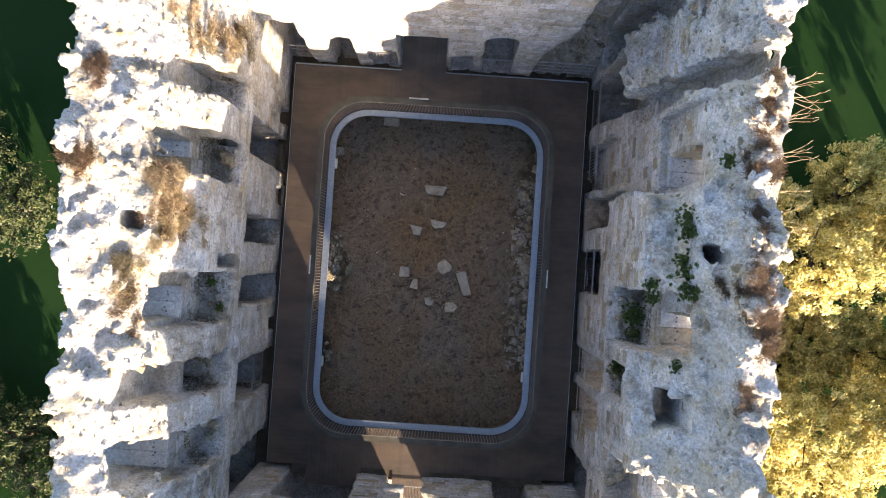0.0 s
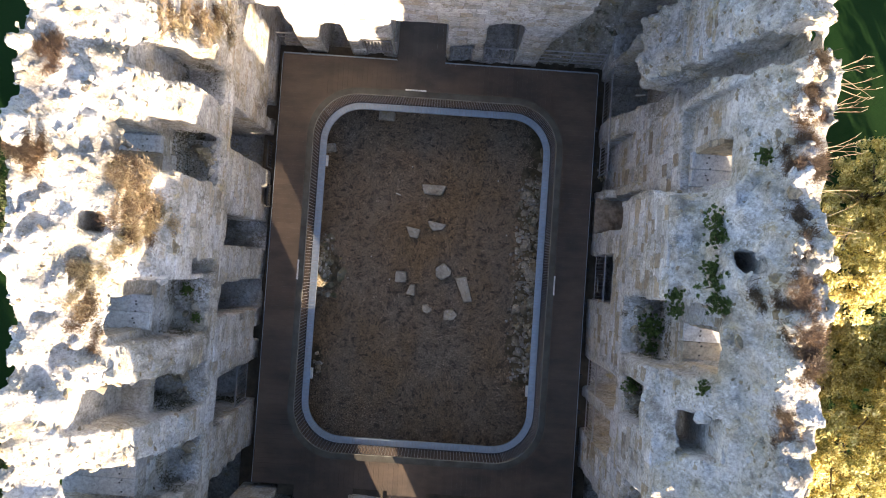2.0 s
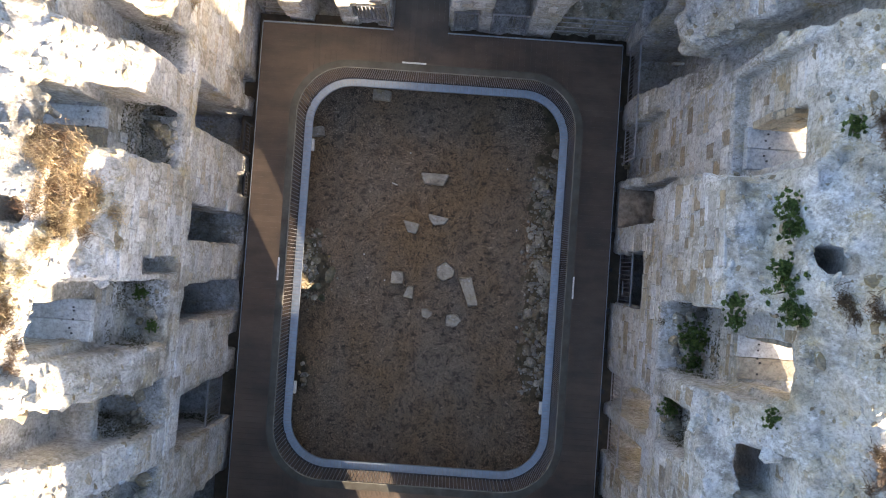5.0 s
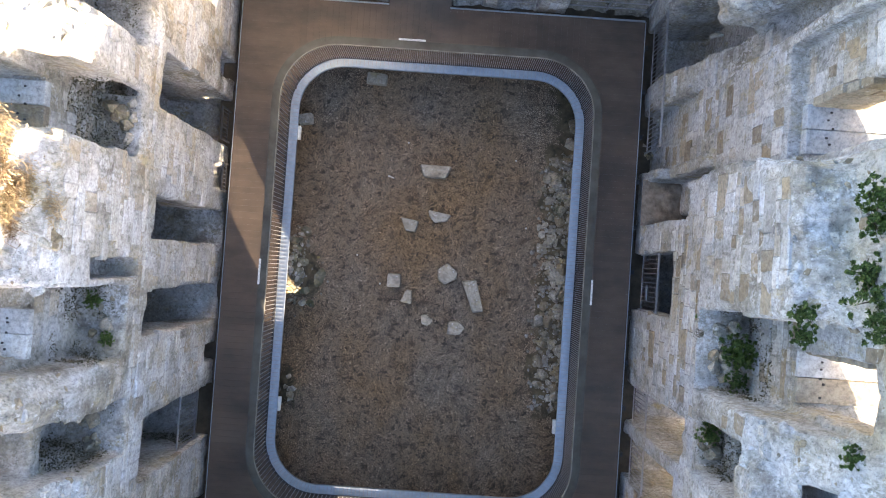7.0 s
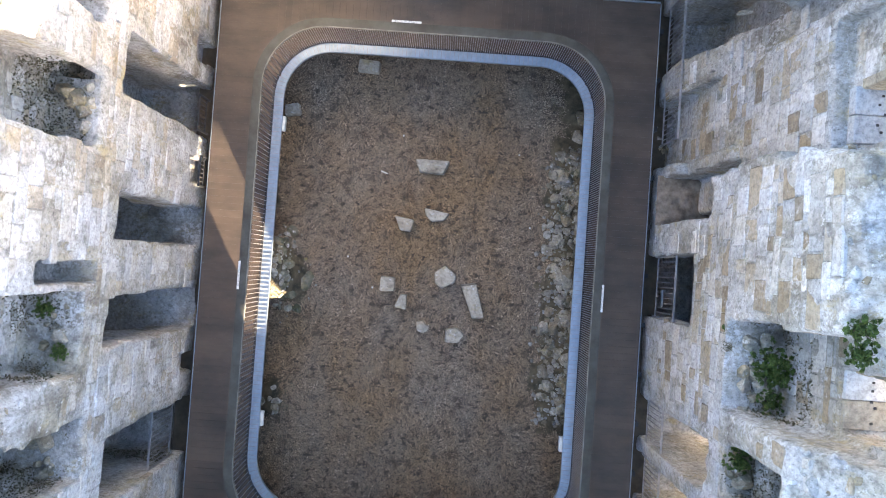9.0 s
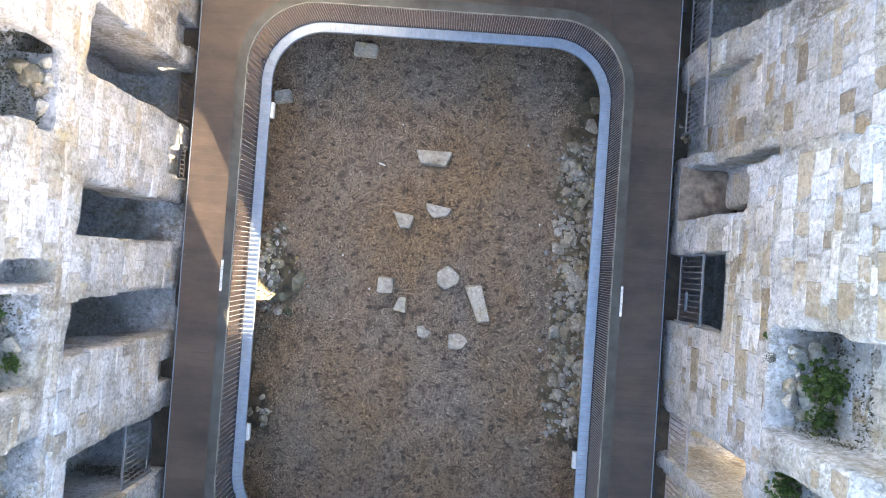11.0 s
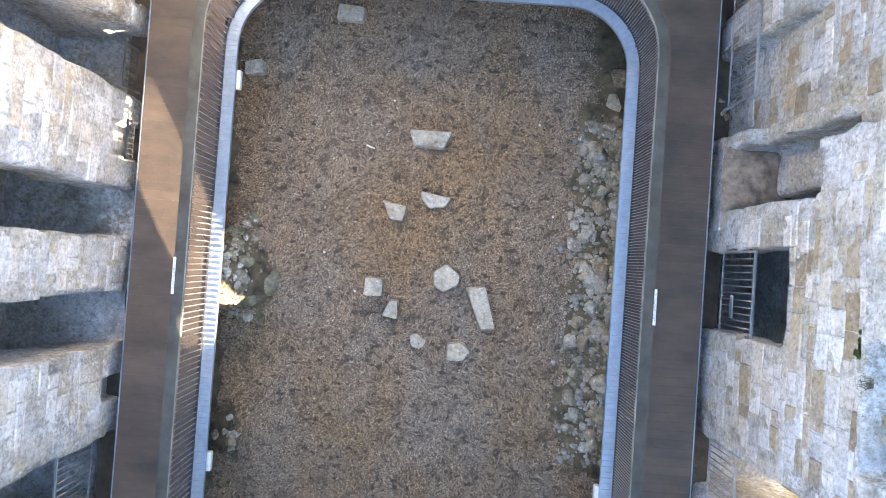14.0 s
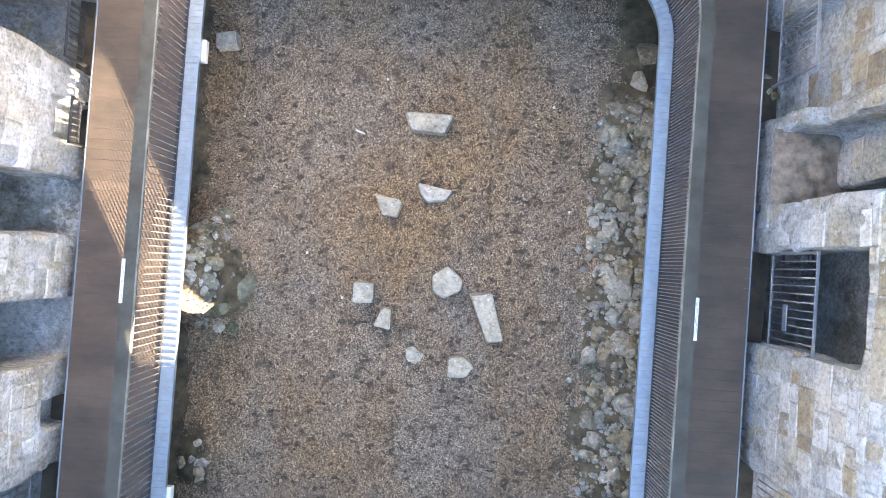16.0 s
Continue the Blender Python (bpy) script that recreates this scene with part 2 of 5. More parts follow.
def box_bm(bm, lo, hi, bevel=0.0, m=None):
    c, s = [(a + b) / 2 for a, b in zip(lo, hi)], [b - a for a, b in zip(lo, hi)]
    made = bmesh.ops.create_cube(bm, size=1, matrix=(m or Matrix()) @ Matrix.Translation(c) @ Matrix.Diagonal((*s, 1)))["verts"]
    if bevel:
        edges = {e for v in made for e in v.link_edges}
        bmesh.ops.bevel(bm, geom=list(edges), offset=bevel, segments=1, affect="EDGES")


def box_mesh(name, lo, hi, mat_, bevel=0.0):
    bm = bmesh.new()
    box_bm(bm, lo, hi, bevel)
    return bm_mesh(name, bm, mat_)


def rod_bm(bm, a, b, r, sides=6, r2=None):
    a, b = Vector(a), Vector(b)
    m = Matrix.Translation((a + b) / 2) @ (b - a).to_track_quat("Z", "Y").to_matrix().to_4x4()
    bmesh.ops.create_cone(bm, cap_ends=True, segments=sides, radius1=r, radius2=r if r2 is None else r2, depth=(b - a).length, matrix=m)


# ---- noise and solids on a grid ----


def hashed(i, j, k, seed):
    n = (i * 374761393 + j * 668265263 + k * 2147483647 + seed * 974634777) & 0x7FFFFFFF
    n = ((n ^ (n >> 13)) * 1274126177) & 0x7FFFFFFF
    n = ((n ^ (n >> 15)) * 1103515245 + 12345) & 0x7FFFFFFF
    return ((n >> 8) & 0xFFFF) / 65535.0


def vnoise(p, scale, seed):
    """Smooth noise from -1 to 1 at the rows of p."""
    q = p * scale
    i = np.floor(q).astype(np.int64)
    f = q - i
    f = f * f * (3 - 2 * f)
    out = np.zeros(len(p))
    for a in (0, 1):
        for b in (0, 1):
            for c in (0, 1):
                w = (f[:, 0] if a else 1 - f[:, 0]) * (f[:, 1] if b else 1 - f[:, 1]) * (f[:, 2] if c else 1 - f[:, 2])
                out += w * hashed(i[:, 0] + a, i[:, 1] + b, i[:, 2] + c, seed)
    return out * 2 - 1


def cells(p, scale, seed):
    """How far each row of p is from the nearest of a jittered grid of points, in cells."""
    q = p * scale
    i = np.floor(q).astype(np.int64)
    best = np.full(len(p), 9.0)
    for a in (-1, 0, 1):
        for b in (-1, 0, 1):
            for c in (-1, 0, 1):
                g = i + (a, b, c)
                d = sum((g[:, n] + hashed(g[:, 0], g[:, 1], g[:, 2], seed + 7 * n) - q[:, n]) ** 2 for n in range(3))
                best = np.minimum(best, d)
    return np.sqrt(best)


def net(field, origin, h):
    """Surface net of field < 0: vertices and quads."""
    s = field < 0
    nx, ny, nz = s.shape
    corner = [(a, b, c) for a in (0, 1) for b in (0, 1) for c in (0, 1)]
    count = sum(s[a : nx - 1 + a, b : ny - 1 + b, c : nz - 1 + c].astype(np.int8) for a, b, c in corner)
    at = np.argwhere((count > 0) & (count < 8))
    val = np.stack([field[at[:, 0] + a, at[:, 1] + b, at[:, 2] + c] for a, b, c in corner], 1)
    total, n = np.zeros((len(at), 3)), np.zeros(len(at))
    for u in range(8):
        for v in range(u + 1, 8):
            d = np.subtract(corner[v], corner[u])
            if np.abs(d).sum() != 1:
                continue
            cross = (val[:, u] < 0) != (val[:, v] < 0)
            t = np.where(cross, val[:, u] / np.where(cross, val[:, u] - val[:, v], 1), 0)
            total += cross[:, None] * (np.array(corner[u]) + t[:, None] * d)
            n += cross
    verts = (at + total / n[:, None]) * h + origin
    ids = np.full((nx - 1, ny - 1, nz - 1), -1, np.int64)
    ids[tuple(at.T)] = np.arange(len(at))
    quads = []
    for axis in range(3):
        a = np.moveaxis(s, axis, 0)
        e = np.argwhere(a[1:] != a[:-1])
        e = e[(e[:, 1] > 0) & (e[:, 2] > 0) & (e[:, 1] < a.shape[1] - 1) & (e[:, 2] < a.shape[2] - 1)]
        g = np.moveaxis(ids, axis, 0)
        q = np.stack([g[e[:, 0], e[:, 1] - 1, e[:, 2] - 1], g[e[:, 0], e[:, 1], e[:, 2] - 1], g[e[:, 0], e[:, 1], e[:, 2]], g[e[:, 0], e[:, 1] - 1, e[:, 2]]], 1)
        inside = a[e[:, 0], e[:, 1], e[:, 2]]
        flip = ~inside if axis != 1 else inside
        q[flip] = q[flip][:, ::-1]
        quads.append(q)
    return verts, np.concatenate(quads)


STEP = 0.07
SOLIDS = {}


def ruin(name, lo, hi, top, cuts, label, seed, adds=(), shape=None):
    """One ruined wall: a block from lo to hi, its broken top at the height top(x, y), less the cuts (lo, hi[, raggedness])."""
    org = np.array(lo) - 3 * STEP
    num = np.ceil((np.array(hi) + 3 * STEP - org) / STEP).astype(int) + 1
    ax = [org[n] + STEP * np.arange(num[n]) for n in range(3)]
    gx, gy, gz = ax[0][:, None, None], ax[1][None, :, None], ax[2][None, None, :]

    def block(a, b):
        return np.maximum(np.maximum(np.maximum(a[0] - gx, gx - b[0]), np.maximum(a[1] - gy, gy - b[1])), np.maximum(a[2] - gz, gz - b[2]))

    xx, yy = np.meshgrid(ax[0], ax[1], indexing="ij")
    flat = np.stack([xx.ravel(), yy.ravel(), np.zeros(xx.size)], 1)
    z_top = top(xx, yy) + 0.22 * vnoise(flat, 0.9, seed).reshape(xx.shape) + 0.1 * vnoise(flat, 2.6, seed + 1).reshape(xx.shape)
    field = np.maximum(block(lo, (hi[0], hi[1], hi[2] + 9)), 0.75 * (gz - z_top[:, :, None]))
    for a, b in adds:
        field = np.minimum(field, block(a, b))
    for cut in cuts:
        field = np.maximum(field, -block(cut[0], cut[1]))
    if shape:
        field = shape(field, gx, gy, gz)
    near = np.argwhere(np.abs(field) < 0.32)
    p = near * STEP + org
    topness = np.clip(1 - (z_top[near[:, 0], near[:, 1]] - p[:, 2]) / 0.5, 0, 1)
    rough = (0.035 + 0.03 * topness) * vnoise(p, 1.5, seed + 2) + (0.02 + 0.02 * topness) * vnoise(p, 4.8, seed + 3)
    rough = rough + topness * (0.27 * (cells(p, 1.7, seed + 4) - 0.42) + 0.19 * (cells(p, 3.6, seed + 5) - 0.42))
    if name == "wall_east":
        broken = np.clip((p[:, 1] - 4.8) / 0.3, 0, 1) * np.clip((p[:, 2] - 3.8) / 0.5, 0, 1)
        rough = rough + broken * (0.22 * (cells(p, 2.2, 91) - 0.42) + 0.16 * (cells(p, 4.4, 92) - 0.42))
    field[tuple(near.T)] += rough
    for n in range(3):
        side = np.moveaxis(field, n, 0)
        side[0], side[-1] = 1, 1
    verts, quads = net(field, org, STEP)
    ob = tagged(new(name, mesh_of(name, verts, quads, STONE)), label, "wall", kind="structure")
    SOLIDS[name] = (field, org, z_top)
    return ob


def table(xs, rows):
    """A height over x and y, straight between the given places. rows: (y, heights at xs)."""
    ys, zs = [r[0] for r in rows], np.array([r[1] for r in rows], float)

    def at(x, y):
        j = np.clip(np.searchsorted(ys, y) - 1, 0, len(ys) - 2)
        i = np.clip(np.searchsorted(xs, x) - 1, 0, len(xs) - 2)
        x0, y0 = np.array(xs)[i], np.array(ys)[j]
        u = np.clip((x - x0) / (np.array(xs)[i + 1] - x0), 0, 1)
        v = np.clip((y - y0) / (np.array(ys)[j + 1] - y0), 0, 1)
        return (zs[j, i] * (1 - u) + zs[j, i + 1] * u) * (1 - v) + (zs[j + 1, i] * (1 - u) + zs[j + 1, i + 1] * u) * v

    return at


# ---- the four ruined walls ----
UP = 14.0
west_top = table([-8.1, -7.2, -6.4, -6.0, -5.6], [
    (-9.4, (8.4, 8.3, 7.6, 6.4, 5.2)), (-5.9, (8.4, 8.3, 7.7, 6.7, 5.2)), (-4.1, (8.6, 8.2, 7.6, 6.7, 5.2)), (-2.2, (8.9, 8.4, 7.9, 7.0, 5.6)),
    (-1.7, (8.9, 8.4, 7.8, 6.2, 5.0)), (-0.45, (9.2, 8.6, 8.2, 7.7, 7.35)), (1.75, (9.3, 8.8, 8.4, 7.7, 7.1)), (3.2, (9.2, 8.6, 8.0, 7.2, 6.5)),
    (4.6, (9.2, 8.6, 7.7, 7.0, 6.4)), (5.3, (9.2, 8.6, 7.3, 6.2, 5.1)), (6.3, (9.1, 8.5, 6.8, 5.0, 4.0)), (9.3, (9.0, 8.5, 6.8, 5.0, 4.0))])
wall_west = ruin("wall_west", (-8.05, -9.4, -2.7), (-5.6, 9.3, 10.2), west_top, [
    ((-6.6, 3.92, 4.5), (-5.0, 4.76, UP)),
    ((-6.45, 1.88, 4.45), (-5.0, 3.08, UP)), ((-9.0, 1.98, 6.1), (-6.3, 2.85, 7.95)), ((-6.35, 3.0, 3.6), (-5.78, 3.5, 5.1)),
    ((-6.5, -1.82, 4.55), (-5.0, -0.45, UP)), ((-9.0, -1.65, 6.2), (-6.4, -0.82, 7.85)),
    ((-6.35, -3.6, 4.25), (-5.0, -2.62, UP)), ((-7.05, -3.56, 5.9), (-5.0, -2.66, UP)), ((-6.95, -3.45, 4.25), (-6.2, -2.85, 5.6)),
    ((-6.4, -5.6, 4.35), (-5.0, -4.4, UP)), ((-7.1, -5.5, 6.15), (-5.0, -4.5, UP)), ((-9.0, -5.4, 6.2), (-6.3, -4.6, 7.7)),
    ((-7.7, 0.4, -0.45), (-5.0, 1.26, 3.66)), ((-7.7, -1.5, -0.45), (-5.0, -0.57, 3.7)), ((-7.7, 0.2, -0.45), (-6.7, 1.7, 3.4)), ((-7.7, -2.2, -0.45), (-6.7, -0.4, 3.4)), ((-7.3, -4.42, -0.9), (-5.0, -3.12, 3.55)),
    ((-7.4, -8.0, -0.9), (-5.0, -5.9, 3.4)), ((-7.4, 2.96, -0.9), (-5.0, 4.1, 3.72)), ((-6.25, -0.33, 4.25), (-5.0, 0.03, 5.98)),
    ((-6.95, 0.5, 7.6), (-6.6, 0.85, UP)), ((-5.78, 1.78, -1.0), (-5.0, 2.4, 0.5)), ((-5.9, 4.6, -1.0), (-5.0, 5.1, 0.5)), ((-5.85, -2.5, -1.0), (-5.0, -2.1, 0.1))],
    "ruined thick limestone wall with broken rubble top and window recesses", 11, adds=[((-8.7, -0.5, -2.7), (-7.6, 1.3, 8.7))])

# south end lowered so the sun reaches the foot of the north wall
east_top = table([4.75, 5.4, 5.55, 6.0, 6.4, 7.05], [
    (-9.4, (4.1, 4.1, 4.2, 4.2, 4.3, 4.3)), (-6.3, (4.1, 4.1, 4.2, 4.3, 4.4, 4.4)), (-5.8, (6.2, 6.4, 6.6, 6.8, 7.0, 7.0)), (-5.3, (6.8, 7.0, 7.1, 7.2, 7.3, 7.2)), (-4.7, (7.3, 7.6, 7.9, 8.4, 8.9, 8.9)), (-4.2, (7.5, 7.9, 8.2, 8.8, 9.6, 9.5)), (-3.3, (7.4, 7.9, 8.2, 8.8, 9.7, 9.6)), (-1.8, (6.5, 8.2, 8.5, 8.8, 9.5, 9.6)),
    (-0.7, (7.4, 8.2, 8.5, 8.9, 9.7, 9.6)), (-0.2, (7.6, 8.2, 8.5, 9.3, 10.0, 9.9)), (0.3, (8.0, 8.3, 8.9, 9.5, 10.1, 9.9)), (1.95, (8.0, 8.3, 9.1, 9.2, 9.5, 9.6)), (2.3, (6.4, 7.4, 8.9, 9.1, 9.6, 9.6)),
    (4.2, (5.6, 6.9, 8.3, 9.2, 9.8, 9.8)), (5.0, (5.0, 6.4, 7.6, 9.0, 9.8, 9.8)), (9.3, (5.0, 6.2, 7.4, 8.8, 9.8, 9.8))])


def east_shape(field, gx, gy, gz):
    low = np.maximum(np.maximum(gx - 4.95, gz - 4.6), -3.0 + 0 * gy)
    field = np.maximum(field, -low)
    step = np.maximum(np.maximum(4.42 - gy, gy - 5.1), 0.8 * ((0.9 + (gx - 4.95) * 4.0) - gz))
    return np.maximum(field, -step)


wall_east = ruin("wall_east", (4.75, -9.4, -2.7), (7.05, 9.3, 10.8), east_top, [
    ((4.0, 2.35, 3.0), (5.45, 4.42, UP)), ((4.0, 2.95, -0.7), (5.4, 4.42, 3.1)), ((4.0, 2.2, 6.0), (5.78, 4.2, UP)), ((4.0, 2.66, 0.8), (5.3, 2.95, 3.1)), ((5.6, 2.42, 6.15), (8.0, 3.25, 8.1)), ((6.6, 2.2, 6.15), (8.0, 3.25, 8.0)),
    ((4.0, -1.62, 4.65), (5.65, -0.15, UP)), ((5.5, -1.5, 6.35), (8.0, -0.62, 8.2)), ((6.2, -2.2, 6.35), (8.0, -0.62, 8.1)),
    ((4.0, -3.05, 4.4), (5.4, -2.12, 6.5)), ((5.25, -3.2, 4.9), (5.82, -2.4, UP)),
    ((4.0, -5.9, 4.6), (5.6, -4.4, UP)), ((5.5, -5.6, 6.4), (8.0, -4.8, 8.0)), ((6.2, -6.3, 6.4), (8.0, -4.8, 7.9)), ((5.75, 0.52, 7.3), (6.12, 0.9, UP)),
    ((4.0, -0.5, -2.3), (6.5, 0.9, 2.45)), ((5.5, -1.3, -2.3), (6.7, 1.9, 2.3)), ((4.0, -3.3, -0.9), (8.0, -2.38, 3.6)), ((4.0, -4.65, -0.9), (8.0, -3.65, 3.3)),
    ((4.0, 1.6, 0.25), (5.75, 2.66, 3.1)), ((4.0, 5.1, -0.9), (6.6, 6.6, 4.2)), ((4.0, 6.78, 1.0), (5.9, 7.9, UP)), ((5.7, 6.2, 6.2), (8.0, 6.9, 8.0)), ((4.0, -7.2, -0.9), (6.2, -5.9, 2.4))],
    "ruined thick limestone wall with ledges, plants and sunlit rubble crest", 23, shape=east_shape)

north_top = table([-5.7, -4.5, -2.0, 1.0, 3.0, 5.2], [(6.8, (4.6, 6.0, 7.6, 8.2, 7.6, 7.8)), (9.3, (6.5, 7.2, 8.2, 8.8, 8.2, 8.6))])


def north_shape(field, gx, gy, gz):
    edge = np.interp(gz, [-1, 0.3, 1.9, 3.4, 4.9, 6.5], [2.7, 2.74, 2.9, 3.34, 3.55, 3.64])
    field = np.maximum(field, -np.maximum(edge - gx, gy - 8.3))
    arch = np.maximum(np.abs(gx - 1.5) - 0.5, np.where(gz > 2.95, np.sqrt((gx - 1.5) ** 2 + (gz - 2.95) ** 2) - 0.5, -0.3 - gz))
    return np.maximum(field, -np.maximum(arch, gy - 9.0))


wall_north = ruin("wall_north", (-5.75, 6.9, -2.7), (5.15, 9.3, 9.4), north_top, [
    ((-1.75, 6.0, -0.9), (-0.13, 10.0, 3.1)), ((-2.75, 6.0, -0.3), (-1.85, 8.8, 1.35)),
    ((-0.05, 6.0, -0.3), (0.65, 8.3, 1.3)), ((-4.0, 6.0, -0.9), (-3.2, 8.2, 2.35)), ((-5.9, 6.0, -0.9), (-4.72, 7.9, 3.5))],
    "ruined limestone wall with passage, arched window and sunlit upper face", 37, shape=north_shape)

# unseen tops, their heights set by where sun and shade fall in the court
south_top = table([-5.7, -4.4, -3.3, -2.2, -0.9, 0.2, 1.6, 2.4, 3.0, 4.6, 5.2], [
    (-9.4, (7.8, 7.8, 8.4, 9.2, 10.0, 9.2, 8.2, 7.8, 4.7, 4.55, 4.5)), (-7.1, (7.7, 7.6, 8.1, 8.8, 9.7, 9.0, 7.9, 7.6, 4.7, 4.5, 4.45))])


def south_shape(field, gx, gy, gz):
    """The doorway, wider and higher towards the outside."""
    out = np.clip((-7.15 - gy) / 2.2, 0, 1)
    # jambs notched by height to shape the sun patches
    door = np.maximum(np.maximum(np.interp(gz, [0, 0.7, 0.85, 1.28, 1.34, 1.5, 1.65], [-1.2, -1.2, -0.66, -0.66, -1.2, -1.2, -0.66]) - gx, gx - (np.interp(gz, [0, 1.45, 1.65], [-0.08, -0.08, 0.42]) + 1.2 * out)), gz - (2.48 + 0.9 * out))
    # unseen opening, added along the sun's way to light the north-west corner
    window = np.maximum(np.abs(gx - 1.82 - 1.2 * out) - 0.3, np.abs(gz - 5.5 - 0.53 * out) - 1.15)
    return np.maximum(np.maximum(field, -np.maximum(door, -0.9 - gz)), -window)


wall_south = ruin("wall_south", (-5.75, -9.4, -2.7), (5.15, -7.15, 11.2), south_top, [
    ((2.25, -8.6, -0.9), (3.4, -6.0, 2.0)), ((-4.6, -8.6, -0.9), (-2.25, -6.0, 2.6))],
    "ruined limestone wall with open doorway letting in low sunlight", 51, shape=south_shape)

# ---- ground outside, court floor ----
n = 90
u = np.linspace(-1, 1, n)
u = np.sign(u) * np.abs(u) ** 3
gx, gy = np.meshgrid(u * 900, u * 900, indexing="ij")
flat = np.stack([gx.ravel(), gy.ravel(), np.zeros(gx.size)], 1)
gz = -2.5 + 0.02 * vnoise(flat, 0.4, 3)
grid = np.arange(n * n).reshape(n, n)
quads = np.stack([grid[:-1, :-1], grid[1:, :-1], grid[1:, 1:], grid[:-1, 1:]], -1).reshape(-1, 4)
tagged(new("ground", mesh_of("ground", np.c_[flat[:, :2], gz], quads, GRASS, True)), "rough dark green grass field round the ruin", "ground", kind="structure")

PIT = (-4.03, 3.40, -5.6, 5.32, 1.35)  # x0, x1, y0, y1 of the railing line, corner radius
FLOOR_Z = -1.92


def ring(offset, step=0.1):
    """Points and outward ways along the rounded railing line, moved outwards by offset."""
    x0, x1, y0, y1, r = PIT
    line = []
    for cx, cy, a0 in ((x1 - r, y1 - r, 0), (x0 + r, y1 - r, 90), (x0 + r, y0 + r, 180), (x1 - r, y0 + r, 270)):
        for k in range(13):
            a = radians(a0 + 7.5 * k)
            line.append((cx + r * math.cos(a), cy + r * math.sin(a), math.cos(a), math.sin(a)))
    line.append(line[0])
    out, carry = [], 0.0
    for p, q in zip(line, line[1:]):
        d = math.hypot(q[0] - p[0], q[1] - p[1])
        s = carry
        while s < d:
            f = s / d
            nx, ny = p[2] + (q[2] - p[2]) * f, p[3] + (q[3] - p[3]) * f
            ln = math.hypot(nx, ny)
            out.append((p[0] + (q[0] - p[0]) * f + offset * nx / ln, p[1] + (q[1] - p[1]) * f + offset * ny / ln, nx / ln, ny / ln))
            s += step
        carry = s - d
    return out


def band(name, inner, outer, z0, z1, mat_, step=0.1):
    """A closed strip of rectangular section along the railing line."""
    base = ring(0.0, step)
    verts = [(x + nx * o, y + ny * o, z) for x, y, nx, ny in base for o, z in ((inner, z0), (outer, z0), (outer, z1), (inner, z1))]
    m = len(base)
    faces = [(4 * i + c, 4 * i + (c + 1) % 4, 4 * ((i + 1) % m) + (c + 1) % 4, 4 * ((i + 1) % m) + c) for i in range(m) for c in range(4)]
    return mesh_of(name, verts, faces, mat_)


# gravel bed: a soft sheet with loose grains on it
rng = np.random.default_rng(5)
gx, gy = np.meshgrid(np.linspace(-5.9, 5.2, 90), np.linspace(-7.4, 7.2, 120), indexing="ij")
flat = np.stack([gx.ravel(), gy.ravel(), np.zeros(gx.size)], 1)


def floor_height(p):
    bank = np.clip((p[:, 0] - 2.65) / 1.1, 0, 1) * np.clip((3.9 - p[:, 1]) / 0.6, 0, 1) * np.clip((p[:, 1] + 3.9) / 0.6, 0, 1)
    heap = np.minimum(3.5 * np.exp(-((p[:, 0] + 3.98) / 0.52) ** 2 - ((p[:, 1] - 0.0) / 0.8) ** 2), 2.75) + 0.6 * np.exp(-((p[:, 0] + 3.85) / 0.4) ** 2 - ((p[:, 1] + 3.3) / 0.7) ** 2)
    return FLOOR_Z + 0.05 * vnoise(p, 0.6, 8) + 0.02 * vnoise(p, 2.2, 9) + 0.4 * bank + 0.55 * heap


grid = np.arange(90 * 120).reshape(90, 120)
quads = np.stack([grid[:-1, :-1], grid[1:, :-1], grid[1:, 1:], grid[:-1, 1:]], -1).reshape(-1, 4)
floor = tagged(new("floor", mesh_of("floor", np.c_[flat[:, :2], floor_height(flat)], quads, GRAVEL_BED, True)), "sunken courtyard bed of brown and grey gravel", "floor", kind="structure")
G = 190000
p = np.c_[rng.uniform(-4.5, 4.0, G), rng.uniform(-6.2, 5.98, G), np.zeros(G)]
p[:, 2] = floor_height(p) + 0.004
size = rng.uniform(0.006, 0.015, G) * (1 + 0.8 * (rng.random(G) > 0.97))
octa = np.array([(1, 0, 0), (0, 1, 0), (-1, 0, 0), (0, -1, 0), (0, 0, 0.7)])
turn = rng.uniform(0, 6.28, G)
cs, sn = np.cos(turn), np.sin(turn)
wide = rng.uniform(0.6, 1.3, (G, 5))
vx, vy = octa[:, 0] * wide, octa[:, 1] * wide
verts = np.stack([p[:, :1] + size[:, None] * (vx * cs[:, None] - vy * sn[:, None]), p[:, 1:2] + size[:, None] * (vx * sn[:, None] + vy * cs[:, None]), p[:, 2:] + size[:, None] * octa[:, 2] * wide], -1).reshape(-1, 3)
tri = np.array([(0, 1, 4), (1, 2, 4), (2, 3, 4), (3, 0, 4)])
part("gravel_grains", mesh_of("gravel_grains", verts, (tri[None] + 5 * np.arange(G)[:, None, None]).reshape(-1, 3), GRAVEL), floor)["kind"] = "stuff"

# ---- walkway ----
deck = empty("walkway", "dark brown timber boardwalk with galvanised edge round a sunken court", "walkway")
DX0, DX1, DY0, DY1 = -5.36, 4.72, -6.95, 6.7


def pit_edge_y(x, top):
    x0, x1, y0, y1, r = PIT
    d = max(x0 + r - x, x - (x1 - r), 0)
    rise = r - math.sqrt(max(r * r - d * d, 0))
    return y1 - rise if top else y0 + rise


def plank(x0, x1, y0, y1, z=0.0):
    bm = bmesh.new()
    box_bm(bm, (x0, y0, z - 0.04), (x1, y1, z))
    return bm_mesh("plank", bm, DECK)


